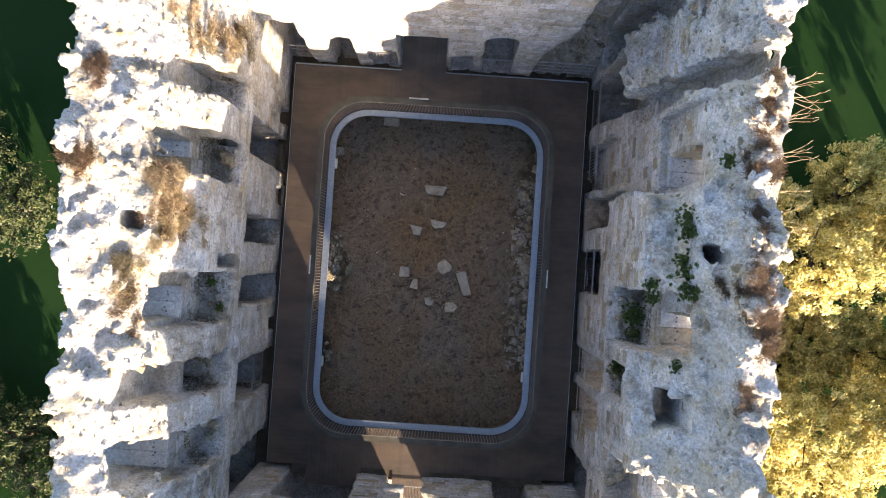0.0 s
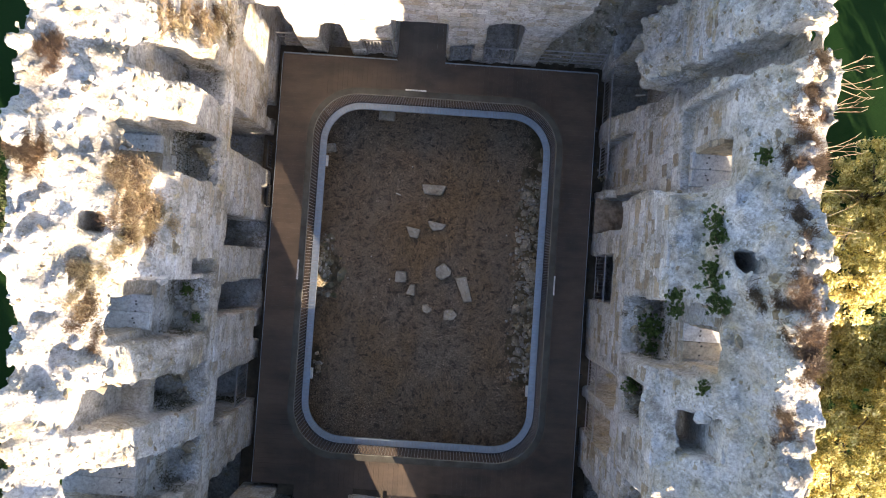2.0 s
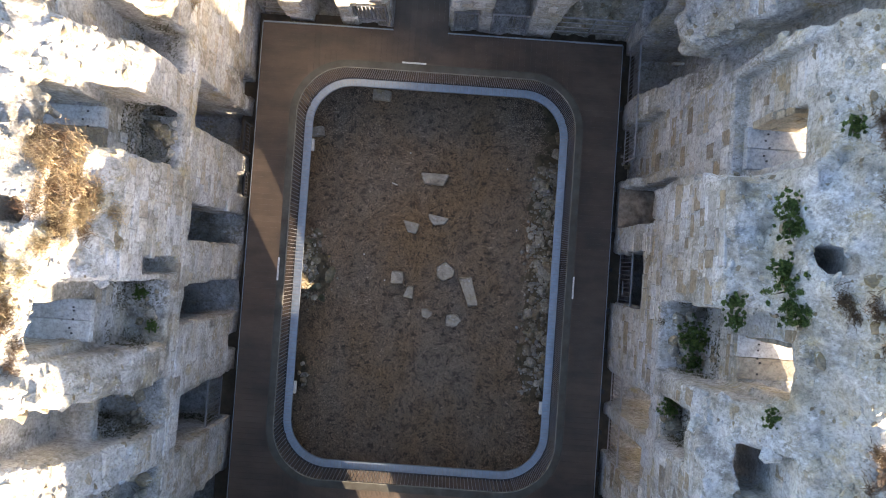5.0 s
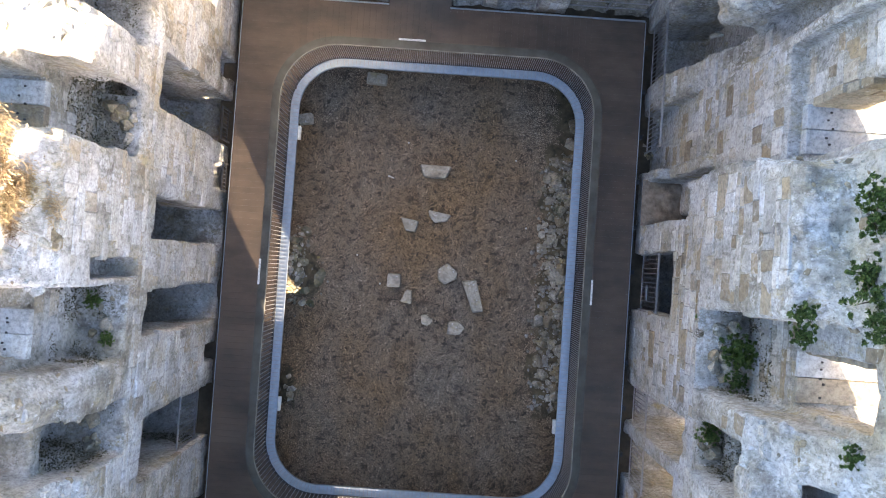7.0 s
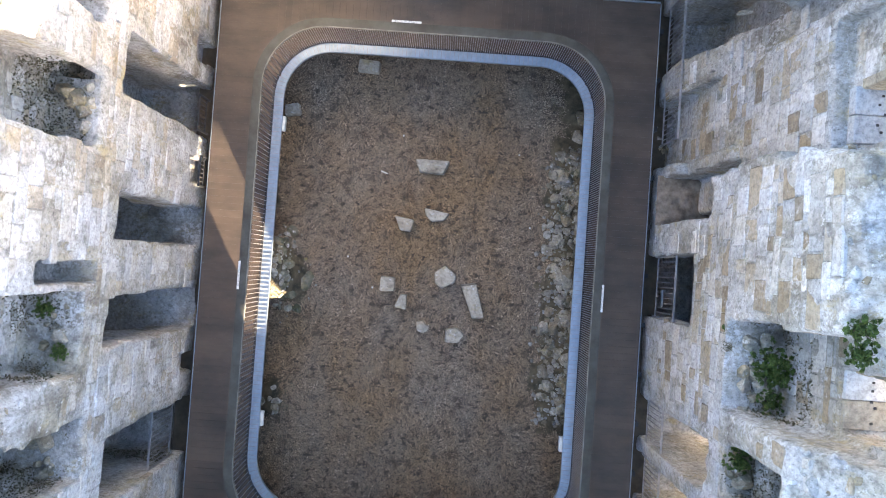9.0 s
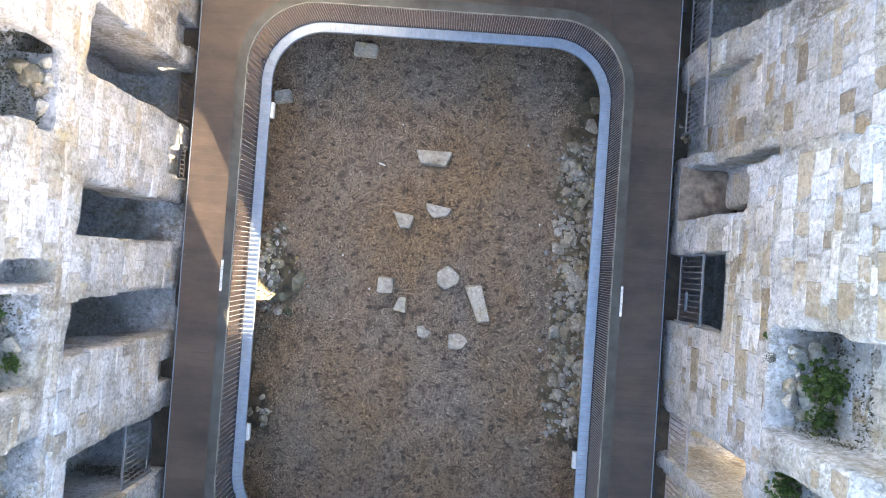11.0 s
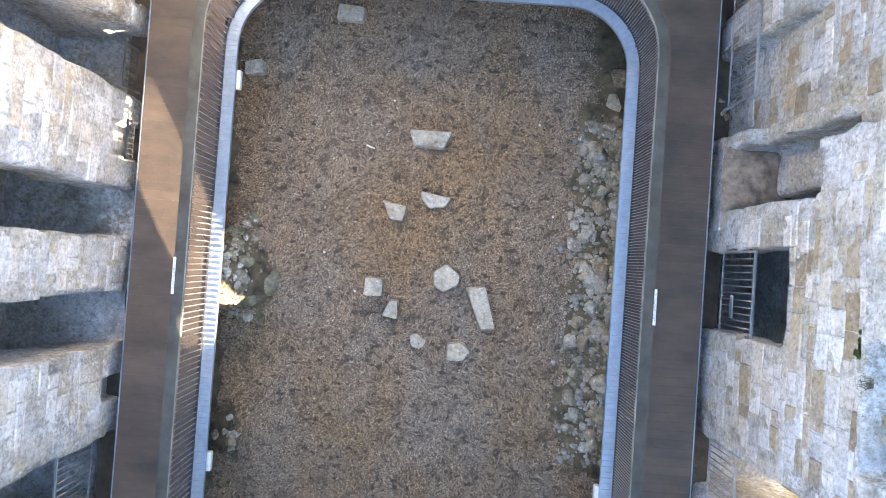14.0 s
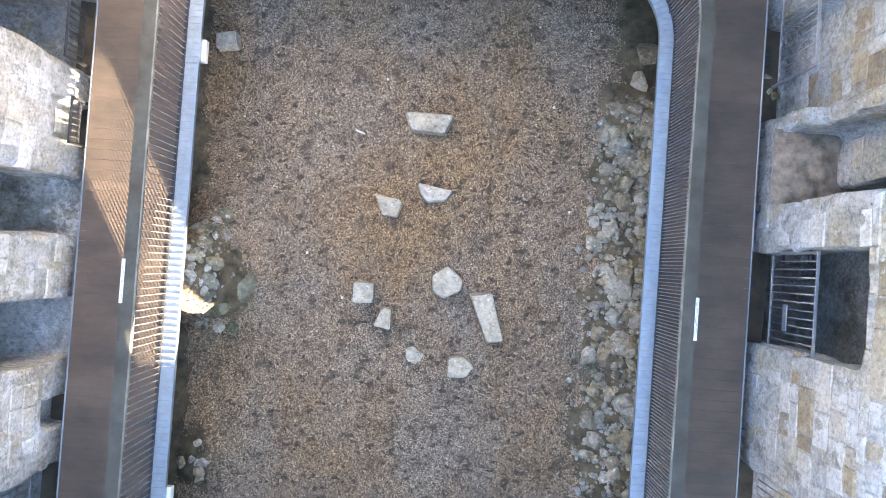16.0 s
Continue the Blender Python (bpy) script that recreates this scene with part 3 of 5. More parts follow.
BOARD = 0.155
side = {}
y = DY0
x_w, x_e = PIT[0] + 0.0, PIT[1]
planks = []
while y < DY1 - 0.02:
    y2 = min(y + BOARD, DY1)
    for key, a, b in (("w", DX0, x_w), ("e", x_e, DX1)):
        me = side.setdefault((key, round(y2 - y, 3)), plank(a, b, 0, y2 - y - 0.002))
        planks.append((me, Matrix.Translation((0, y, random.uniform(-0.0015, 0.0)))))
    y = y2
x = x_w
while x < x_e - 0.02:
    x2 = min(x + BOARD, x_e)
    mid = (x + x2) / 2
    reach = DY0 - 0.65 if -4.58 < mid < -2.15 else DY0
    for a, b in ((pit_edge_y(mid, True), DY1), (reach, pit_edge_y(mid, False))):
        if -1.7 < mid < -0.2 and a > 0:
            b = 9.3
        if -1.15 < mid < 0.1 and a < 0:
            a = -9.3
        planks.append((plank(0.001, x2 - x - 0.001, a, b), Matrix.Translation((x, 0, random.uniform(-0.0015, 0.0)))))
    x = x2
for me, m in planks:
    part("plank", me, deck, m=m)
bm = bmesh.new()
for lo, hi in (((DX0 - 0.022, DY0, -0.2), (DX0 - 0.003, DY1, 0.01)), ((DX1 + 0.003, DY0, -0.2), (DX1 + 0.022, DY1, 0.01)), ((DX0, DY1 + 0.003, -0.2), (-1.72, DY1 + 0.04, 0.008)), ((-0.18, DY1 + 0.003, -0.2), (DX1, DY1 + 0.04, 0.008))):
    box_bm(bm, lo, hi, 0.004)
part("edge_angle", bm_mesh("edge_angle", bm, STEEL), deck, "thin galvanised edge angle")
joist = box_mesh("joist", (0, -0.05, -0.28), (1.38, 0.05, -0.045), DARK_STEEL)
for k in range(12):
    for xx in (DX0, x_e + 0.06):
        part("joist", joist, deck, m=Matrix.Translation((xx, DY0 + 0.6 + k * 1.13, 0)))
bm = bmesh.new()
rod_bm(bm, (0, 0, FLOOR_Z - 0.1), (0, 0, -0.05), 0.05, 8)
prop = bm_mesh("support_post", bm, DARK_STEEL)
for xx, yy in [(s, -5.0 + k * 1.65) for k in range(7) for s in (x_w - 0.52, x_e + 0.54)] + [(-2.4 + k * 1.45, s) for k in range(4) for s in (PIT[2] - 0.66, PIT[3] + 0.62)]:
    part("support_post", prop, deck, m=Matrix.Translation((xx, yy, 0)))

# unseen dark banks added under the walkway; the south one blocks low sun
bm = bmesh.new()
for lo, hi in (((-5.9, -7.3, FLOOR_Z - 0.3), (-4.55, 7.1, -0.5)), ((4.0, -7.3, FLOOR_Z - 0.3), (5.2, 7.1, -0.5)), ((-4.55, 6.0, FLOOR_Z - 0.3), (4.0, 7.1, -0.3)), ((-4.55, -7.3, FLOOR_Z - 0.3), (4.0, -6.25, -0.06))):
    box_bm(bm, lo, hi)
tagged(new("retaining_bank", bm_mesh("retaining_bank", bm, UNDER_DECK)), "added dark bank closing the space under the boardwalk", "bank", kind="structure")

# ---- railing round the pit ----
rail = empty("railing", "steel bar railing with broad weathered timber handrail round the pit", "railing")
top_rail = part("handrail", band("handrail", -0.002, 0.178, 0.955, 1.0, RAIL_WOOD), rail, "broad grey-green weathered timber handrail")
part("rail_edge", band("rail_edge", -0.022, -0.002, 0.95, 1.002, PALE_EDGE), top_rail, "pale edge strip of the handrail")
part("kerb_flange", band("kerb_flange", -0.24, -0.04, -0.06, -0.02, STEEL), rail, "bluish galvanised steel kerb strip")
part("kerb_face", band("kerb_face", -0.25, -0.24, -0.09, -0.012, STEEL), rail)
part("foot_rail", band("foot_rail", -0.04, 0.0, -0.1, 0.02, DARK_STEEL), rail, "dark steel foot rail")
bm = bmesh.new()
box_bm(bm, (-0.013, -0.004, -0.02), (0.013, 0.004, 0.96), 0.001)
box_bm(bm, (-0.215, -0.006, -0.02), (-0.015, 0.006, -0.006), 0.001)
bar = bm_mesh("bar", bm, BAR)
between = bmesh.new()
for k, (x, y, nx, ny) in enumerate(ring(-0.02, 0.05)):
    m = Matrix.Translation((x, y, 0)) @ Matrix.Rotation(math.atan2(ny, nx), 4, "Z")
    if k % 2 == 0:
        part("bar", bar, rail, m=m)
    elif nx > 0.3 or ny > 0.6:  # added bars for ghost lines between the real ones, north and east
        box_bm(between, (-0.01, -0.004, -0.02), (0.01, 0.004, 0.96), 0.0, m)
part("bar_infill", bm_mesh("bar_infill", between, BAR), rail)["kind"] = "stuff"

# ---- things of the court: blocks and stones ----


def rock_mesh(name, half, seed, mat_, cuts=7, fine=2, sharp=0.8, smooth=False):
    """A broken stone: a ball cut flat by random planes, then roughened."""
    rnd = random.Random(seed)
    bm = bmesh.new()
    bmesh.ops.create_icosphere(bm, subdivisions=fine, radius=1.0)
    for _ in range(cuts):
        w = Vector((rnd.gauss(0, 1), rnd.gauss(0, 1), rnd.gauss(0, 0.8))).normalized()
        d = rnd.uniform(0.42, sharp)
        for v in bm.verts:
            over = v.co.dot(w) - d
            if over > 0:
                v.co -= w * over
    for v in bm.verts:
        v.co += v.co.normalized() * 0.05 * noise.noise(v.co * 2.2 + Vector((seed, 0, 0)))
        v.co = Vector((v.co.x * half[0], v.co.y * half[1], v.co.z * half[2]))
    return bm_mesh(name, bm, mat_, smooth)


def prism_stone(points, height, seed, mat_, taper=0.9):
    """A stone block on a given outline, chipped along its edges."""
    rnd = random.Random(seed)
    bm = bmesh.new()
    lower = [bm.verts.new((x, y, -0.06)) for x, y in points]
    face = bm.faces.new(lower)
    got = bmesh.ops.extrude_face_region(bm, geom=[face])["geom"]
    top = [g for g in got if isinstance(g, bmesh.types.BMVert)]
    for v in top:
        v.co = Vector((v.co.x * taper, v.co.y * taper, height * rnd.uniform(0.85, 1.1)))
    bmesh.ops.bevel(bm, geom=list(bm.edges), offset=0.02, segments=2, affect="EDGES")
    bmesh.ops.triangulate(bm, faces=bm.faces)
    bmesh.ops.subdivide_edges(bm, edges=[e for e in bm.edges if e.calc_length() > 0.12], cuts=1)
    for v in bm.verts:
        v.co += v.co * 0.04 * noise.noise(v.co * 5 + Vector((seed, 1, 0)))
    return bm_mesh("stone", bm, mat_)


COURT = [  # centre, outline, height, label
    ((-1.23, -0.23), [(-0.2, -0.2), (0.19, -0.18), (0.19, 0.19), (-0.19, 0.2)], 0.3, "small pale squared limestone block lying on gravel"),
    ((0.22, 0.06), [(-0.29, 0.1), (-0.02, 0.3), (0.29, 0.06), (0.26, -0.14), (-0.06, -0.33), (-0.26, -0.2)], 0.26, "pale many-sided stone block lying on gravel"),
    ((0.95, -0.52), [(-0.33, 0.4), (0.07, 0.48), (0.33, -0.41), (0.03, -0.46)], 0.22, "long grey dressed stone slab lying on gravel"),
    ((0.56, -1.42), [(-0.25, -0.19), (-0.24, 0.16), (0.03, 0.21), (0.25, 0.04), (0.1, -0.2)], 0.2, "pale broken stone block lying on gravel"),
    ((-0.26, -1.27), [(-0.18, 0.14), (0.0, 0.18), (0.06, 0.08), (0.18, 0.05), (0.12, -0.1), (-0.02, -0.16), (-0.16, -0.08)], 0.2, "small rough pale stone lying on gravel"),
    ((-0.88, -0.66), [(-0.16, -0.15), (0.0, 0.2), (0.16, 0.2), (0.17, -0.2)], 0.2, "wedge-shaped pale stone block lying on gravel"),
    ((-0.92, 1.33), [(-0.26, 0.2), (0.26, 0.12), (0.18, -0.21), (-0.1, -0.18)], 0.2, "pale corner stone fragment lying on gravel"),
    ((-0.1, 1.6), [(-0.34, 0.18), (0.33, 0.07), (0.2, -0.12), (-0.14, -0.18), (-0.3, 0.0)], 0.18, "pale curved stone fragment lying on gravel"),
    ((-0.3, 2.84), [(-0.46, 0.18), (0.46, 0.17), (0.3, -0.2), (-0.34, -0.16)], 0.22, "long pale moulded stone fragment lying on gravel")]
for k, ((x, y), outline, height, label) in enumerate(COURT):
    p = np.array([[x, y, 0.0]])
    ob = new("stone_block", prism_stone(outline, height, k + 3, COURT_STONE))
    ob.matrix_basis = Matrix.Translation((x, y, float(floor_height(p)[0]) + 0.02))
    tagged(ob, label, "stone", "loose stones on the gravel")

# ---- fixtures: guard rails in the openings, signs, lamps ----


def guard_rail(a, b, height, pitch, label, name="guard_rail", z=0.0, panels=1, horizontal=False, metal=None):
    """A steel guard rail from a to b: posts, top and bottom rail, upright bars."""
    metal = metal or BAR
    a, b = Vector((*a, z)), Vector((*b, z))
    length, way = (b - a).length, (b - a).normalized()
    root = empty(name, label, "railing", "steel guard rails in the openings", Matrix.Translation(a) @ Matrix.Rotation(math.atan2(way.y, way.x), 4, "Z"))
    for n in range(panels + 1):
        x = length * n / panels
        part("post", box_mesh("post", (x - 0.02, -0.02, -0.12), (x + 0.02, 0.02, height), metal, 0.003), root)
    part("top_rail", box_mesh("top_rail", (-0.02, -0.022, height), (length + 0.02, 0.022, height + 0.02), metal, 0.003), root)
    part("bottom_rail", box_mesh("bottom_rail", (0.0, -0.015, 0.06), (length, 0.015, 0.085), metal, 0.003), root)
    if horizontal:
        for zz in (0.4, 0.75):
            part("middle_rail", box_mesh("middle_rail", (0.0, -0.012, zz), (length, 0.012, zz + 0.02), metal, 0.003), root)
        return root
    bm = bmesh.new()
    rod_bm(bm, (0, 0, 0.08), (0, 0, height), 0.009, 6)
    rod = bm_mesh("bar", bm, metal, True)
    count = max(2, round(length / pitch))
    for n in range(1, count):
        part("bar", rod, root, m=Matrix.Translation((length * n / count, 0, 0)))
    return root


gate = guard_rail((5.02, -0.47), (5.02, 0.88), 1.28, 0.115, "grey steel barred gate closing a dark stone doorway", "gate", z=0.02)
part("latch_plate", box_mesh("latch_plate", (0.25, 0.02, 0.5), (0.62, 0.035, 0.62), STEEL, 0.004), gate, "bright galvanised plate")
part("hinge", box_mesh("hinge", (1.2, -0.05, 0.25), (1.4, -0.02, 0.31), DARK_STEEL, 0.004), gate)
part("hinge", box_mesh("hinge", (1.2, -0.05, 1.0), (1.4, -0.02, 1.06), DARK_STEEL, 0.004), gate)
guard_rail((4.94, 3.42), (4.94, 6.58), 1.1, 0.11, "galvanised steel bar guard rail in front of a dark recess", panels=2)
guard_rail((5.0, -3.32), (5.0, -2.36), 1.1, 0.11, "steel bar guard rail across a sunlit doorway")
guard_rail((5.0, -4.7), (5.0, -3.62), 1.1, 0.11, "steel bar guard rail across a sunlit doorway")
# gate not seen in the doorway, added so its bars stripe the lit deck
guard_rail((-1.18, -7.45), (0.12, -7.45), 1.25, 0.1, "added low barred gate casting stripes in the sunlit doorway", "gate")
guard_rail((-5.75, -4.38), (-5.75, -3.16), 1.15, 0.11, "steel bar guard rail across a dark doorway")
guard_rail((-5.5, 2.98), (-5.5, 3.75), 0.5, 0.1, "low dark steel guard rail across a broken doorway", metal=DARK_STEEL)
guard_rail((-5.46, 1.76), (-5.46, 2.42), 0.3, 0.09, "small dark steel guard rail before a broken hole", metal=DARK_STEEL)
guard_rail((-2.72, 6.94), (-1.88, 6.94), 1.05, 0.11, "steel bar guard rail below a sunlit wall")
guard_rail((-0.05, 6.94), (0.62, 6.94), 1.05, 0.11, "steel bar guard rail beside the passage")
guard_rail((1.02, 6.96), (1.98, 6.96), 1.05, 0.11, "steel bar guard rail in an arched window")
guard_rail((2.75, 6.98), (4.75, 6.98), 1.1, 0.11, "plain steel guard rail before a breach in the wall", horizontal=True, panels=2)
guard_rail((-5.35, 6.98), (-4.05, 6.98), 1.1, 0.11, "plain steel guard rail before a dark recess", horizontal=True)
guard_rail((-1.72, 6.95), (-1.72, 9.2), 1.1, 0.11, "steel bar guard rail along the passage", panels=2)
guard_rail((-0.16, 6.95), (-0.16, 9.2), 1.1, 0.11, "steel bar guard rail along the passage", panels=2)


def info_sign(x, y, turn, length, label):
    root = empty("information_sign", label, "sign", "information signs on the handrail", Matrix.Translation((x, y, 1.02)) @ Matrix.Rotation(turn, 4, "Z") @ Matrix.Rotation(radians(20), 4, "X"))
    panel = part("panel", box_mesh("panel", (-length / 2, -0.022, -0.006), (length / 2, 0.022, 0.006), PAINT, 0.003), root)
    rnd = random.Random(int(length * 100))
    for row in range(2):
        xx = -length / 2 + 0.06
        while xx < length / 2 - 0.12:
            w = rnd.uniform(0.04, 0.1)
            part("text_bar", box_mesh("text_bar", (xx, 0.004 - 0.017 * row, 0.006), (xx + w, 0.01 - 0.017 * row, 0.0075), INK), panel)
            xx += w + 0.03
    part("bracket", box_mesh("bracket", (-0.02, -0.02, -0.05), (0.02, 0.02, -0.006), DARK_STEEL), root)
    return root


info_sign(-4.19, -0.16, radians(90), 0.6, "long white enamel information sign on the timber handrail")
info_sign(3.585, -0.12, radians(-90), 0.58, "white enamel information sign on the timber handrail")
info_sign(-1.0, 5.52, radians(0), 0.64, "white enamel information sign on the timber handrail")

for x, y, turn in ((-3.74, 3.36, 0), (-3.74, -3.45, 0), (3.1, -3.55, 180)):
    lamp = empty("box_lamp", "small white box lamp fixed below the steel kerb", "lamp", "box lamps under the kerb", Matrix.Translation((x, y, -0.16)) @ Matrix.Rotation(radians(turn), 4, "Z"))
    part("housing", box_mesh("housing", (-0.09, -0.17, -0.07), (0.02, 0.17, 0.05), PAINT, 0.01), lamp)
    part("bracket", box_mesh("bracket", (-0.14, -0.03, -0.03), (-0.09, 0.03, 0.08), STEEL, 0.003), lamp)

# ---- rocks along the edges of the court ----
gx, gy = np.meshgrid(np.linspace(-4.6, 4.1, 220), np.linspace(-6.2, 5.9, 300), indexing="ij")
flat = np.stack([gx.ravel(), gy.ravel(), np.zeros(gx.size)], 1)
lift = np.maximum(np.minimum(np.clip((flat[:, 0] - 2.75) * 1.6, -1, 1), np.clip((3.7 - np.abs(flat[:, 1])) * 2, -1, 1)), 2.1 * np.exp(-((flat[:, 0] + 3.75) / 0.6) ** 2 - ((flat[:, 1] + 0.1) / 0.8) ** 2) - 1.0)
lift = np.maximum(lift, 1.45 * np.exp(-((flat[:, 0] + 3.95) / 0.4) ** 2 - ((flat[:, 1] + 3.3) / 0.9) ** 2) - 1.0)
lift = np.maximum(lift, 2.3 * np.exp(-((flat[:, 0] - 3.7) / 0.85) ** 2 - ((flat[:, 1] - 4.8) / 1.1) ** 2) - 1.0)
lift = np.maximum(lift, np.clip((-4.3 - flat[:, 0]) * 3, -1, 0.4))
raw = lift.copy()
lift = np.clip(lift + 0.35 * vnoise(flat, 2.3, 21) + 0.3 * vnoise(flat, 7.0, 22), -1, 0.5)
grid = np.arange(220 * 300).reshape(220, 300)
quads = np.stack([grid[:-1, :-1], grid[1:, :-1], grid[1:, 1:], grid[:-1, 1:]], -1).reshape(-1, 4)
keep = (lift[quads].max(1) > -0.3) & (raw[quads].max(1) > -0.8) & ((flat[quads, 0].mean(1) > 2.3) | (flat[quads, 0].mean(1) < -2.6))
tagged(new("earth_bank", mesh_of("earth_bank", np.c_[flat[:, :2], floor_height(flat) + 0.045 * lift + 0.006], quads[keep], MOSS_EARTH, True)), "dark mossy earth among the rubble at the court's edges", "ground", kind="structure")
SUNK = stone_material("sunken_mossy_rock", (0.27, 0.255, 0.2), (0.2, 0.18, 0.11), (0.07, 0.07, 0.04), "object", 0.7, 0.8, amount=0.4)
ROCKS = [rock_mesh("rock", (1.0, 0.82, 0.66), 100 + k, MOSSY, 9, 2, 0.66) for k in range(14)]
rnd = random.Random(77)


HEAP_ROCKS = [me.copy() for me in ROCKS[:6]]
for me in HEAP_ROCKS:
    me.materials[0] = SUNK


def put_rock(x, y, size, label, group, sink=0.25, shapes=ROCKS):
    p = np.array([[x, y, 0.0]])
    ob = new("rock", rnd.choice(shapes))
    ob.matrix_basis = Matrix.LocRotScale((x, y, float(floor_height(p)[0]) + size * sink), Euler((rnd.uniform(-0.3, 0.3), rnd.uniform(-0.3, 0.3), rnd.uniform(0, 6.28))), (size * rnd.uniform(0.8, 1.2), size * rnd.uniform(0.8, 1.2), size))
    tagged(ob, label, "rock", group)


for k in range(270):
    y = rnd.uniform(-3.45, 3.5)
    x = 2.62 + 1.05 * rnd.random() ** 0.75 if -1.4 < y < 1.9 else rnd.uniform(2.8, 3.7)
    put_rock(x, y, rnd.choice((0.06, 0.08, 0.09, 0.11, 0.12, 0.13, 0.15, 0.17, 0.2, 0.24)), "grey-brown mossy rubble stone on a bank beside the gravel", "rubble stones of the bank", 0.12)
for x, y, s in ((3.12, 2.7, 0.3), (3.2, 2.0, 0.26), (3.15, -0.35, 0.24), (3.3, 0.35, 0.28), (3.42, -1.8, 0.28), (3.0, 1.2, 0.22), (3.05, -1.1, 0.22)):
    put_rock(x, y, s, "large pale rubble stone on a bank beside the gravel", "rubble stones of the bank", 0.3)
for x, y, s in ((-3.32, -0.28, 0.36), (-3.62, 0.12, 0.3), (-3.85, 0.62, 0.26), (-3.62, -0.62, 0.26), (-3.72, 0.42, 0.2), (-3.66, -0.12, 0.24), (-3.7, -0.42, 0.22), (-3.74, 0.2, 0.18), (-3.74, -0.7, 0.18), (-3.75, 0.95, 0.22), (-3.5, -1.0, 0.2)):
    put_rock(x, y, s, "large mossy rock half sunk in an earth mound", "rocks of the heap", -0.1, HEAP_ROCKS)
for k in range(30):
    put_rock(rnd.gauss(-3.76, 0.08), rnd.gauss(0.0, 0.5), rnd.choice((0.05, 0.07, 0.09, 0.12)), "pale mossy rock in a heap below the walkway", "rocks of the heap")
for k in range(7):
    put_rock(rnd.gauss(-3.9, 0.12), rnd.gauss(-3.2, 0.5), rnd.choice((0.07, 0.1, 0.15)), "mossy rock at the edge of the gravel", "rocks at the gravel edge")
for x, y, s in ((3.45, 4.3, 0.34), (3.34, 3.85, 0.24), (3.3, 3.3, 0.22)):
    put_rock(x, y, s, "large pale rock at the edge of the gravel", "rocks at the gravel edge", 0.5)
for x, y, w, d, turn in ((-2.1, 5.3, 0.58, 0.32, -4), (-3.98, 4.05, 0.4, 0.3, 10)):
    p = np.array([[x, y, 0.0]])
    ob = new("stone_block", prism_stone([(-w / 2, -d / 2), (w / 2, -d / 2), (w / 2, d / 2), (-w / 2, d / 2)], 0.22, 40 + int(10 * w), COURT_STONE))
    ob.matrix_basis = pose(x, y, float(floor_height(p)[0]) + 0.02, 0, 0, turn)
    tagged(ob, "grey squared stone block at the edge of the gravel", "stone", "loose stones on the gravel")

# a burrow, a stick and white pebbles on the gravel
bm = bmesh.new()
for k in range(14):
    a = k * math.tau / 14
    bmesh.ops.create_icosphere(bm, subdivisions=1, radius=0.045, matrix=Matrix.Translation((0.1 * math.cos(a), 0.12 * math.sin(a), -0.01)))
bmesh.ops.create_circle(bm, cap_ends=True, radius=0.11, segments=14, matrix=Matrix.Translation((0, 0, 0.006)))
ob = new("burrow", bm_mesh("burrow", bm, MOSS_EARTH))
ob.matrix_basis = Matrix.Translation((2.42, -1.27, FLOOR_Z + 0.02))
tagged(ob, "small dark burrow in the gravel near the rubble bank", "hole")
bm = bmesh.new()
rod_bm(bm, (-0.09, 0, 0), (0.09, 0, 0.01), 0.022, 6, 0.016)
ob = new("stick", bm_mesh("stick", bm, PAINT, True))
ob.matrix_basis = pose(-1.52, 2.62, float(floor_height(np.array([[-1.52, 2.62, 0.0]]))[0]) + 0.025, 0, 0, -20)
tagged(ob, "short white peeled stick lying on gravel", "stick")
white = rock_mesh("pebble", (0.035, 0.03, 0.02), 5, PAINT, 5, 1, 0.85, True)
for x, y in ((-1.1, 3.6), (-1.62, -0.35), (2.3, 1.45), (1.9, 3.3), (-2.3, 0.4)):
    ob = new("pebble", white)
    ob.matrix_basis = Matrix.Translation((x, y, float(floor_height(np.array([[x, y, 0.0]]))[0]) + 0.02))
    tagged(ob, "small white pebble on gravel", "pebble", "white pebbles on the gravel")


# sockets of lost window bars on the sills, dark blocks standing for their shade
socket = box_mesh("bar_socket", (-0.022, -0.018, -0.02), (0.022, 0.018, 0.012), DARK_STEEL, 0.008)
for sill_x, sill_y, sill_z in ((-6.8, 2.4, 6.1), (-6.72, -1.25, 6.2), (-6.75, -5.0, 6.2), (6.05, 2.85, 6.16), (6.02, -1.05, 6.36), (6.02, -5.2, 6.4)):
    wall, ob = ("wall_west", wall_west) if sill_x < 0 else ("wall_east", wall_east)
    field, org, _ = SOLIDS[wall]
    x0, x1 = (sill_x - 1.2, sill_x + 0.36) if sill_x < 0 else (sill_x - 0.36, sill_x + 0.95)
    for n in range(2):
        y0 = sill_y - 0.4 + 0.4 * n
        part("sill_slab", box_mesh("sill_slab", (x0, y0 + 0.004, sill_z - 0.12), (x1, y0 + 0.396, sill_z + 0.035 + 0.006 * n), SILL, 0.012), ob, "smooth dressed sill slab with skylight blue in its colour")
    for k in range(5):
        x, y = sill_x + rnd.uniform(-0.07, 0.07), sill_y - 0.26 + 0.13 * k + rnd.uniform(-0.045, 0.045)
        col = field[int(round((x - org[0]) / STEP)), int(round((y - org[1]) / STEP))]
        k0 = int(round((sill_z + 0.5 - org[2]) / STEP))
        below = np.where(col[:k0] < 0)[0]
        if len(below):
            z = org[2] + STEP * (below[-1] + col[below[-1]] / (col[below[-1]] - col[below[-1] + 1]))
            part("bar_socket", socket, ob, m=Matrix.Translation((x, y, max(z, sill_z + 0.036))))

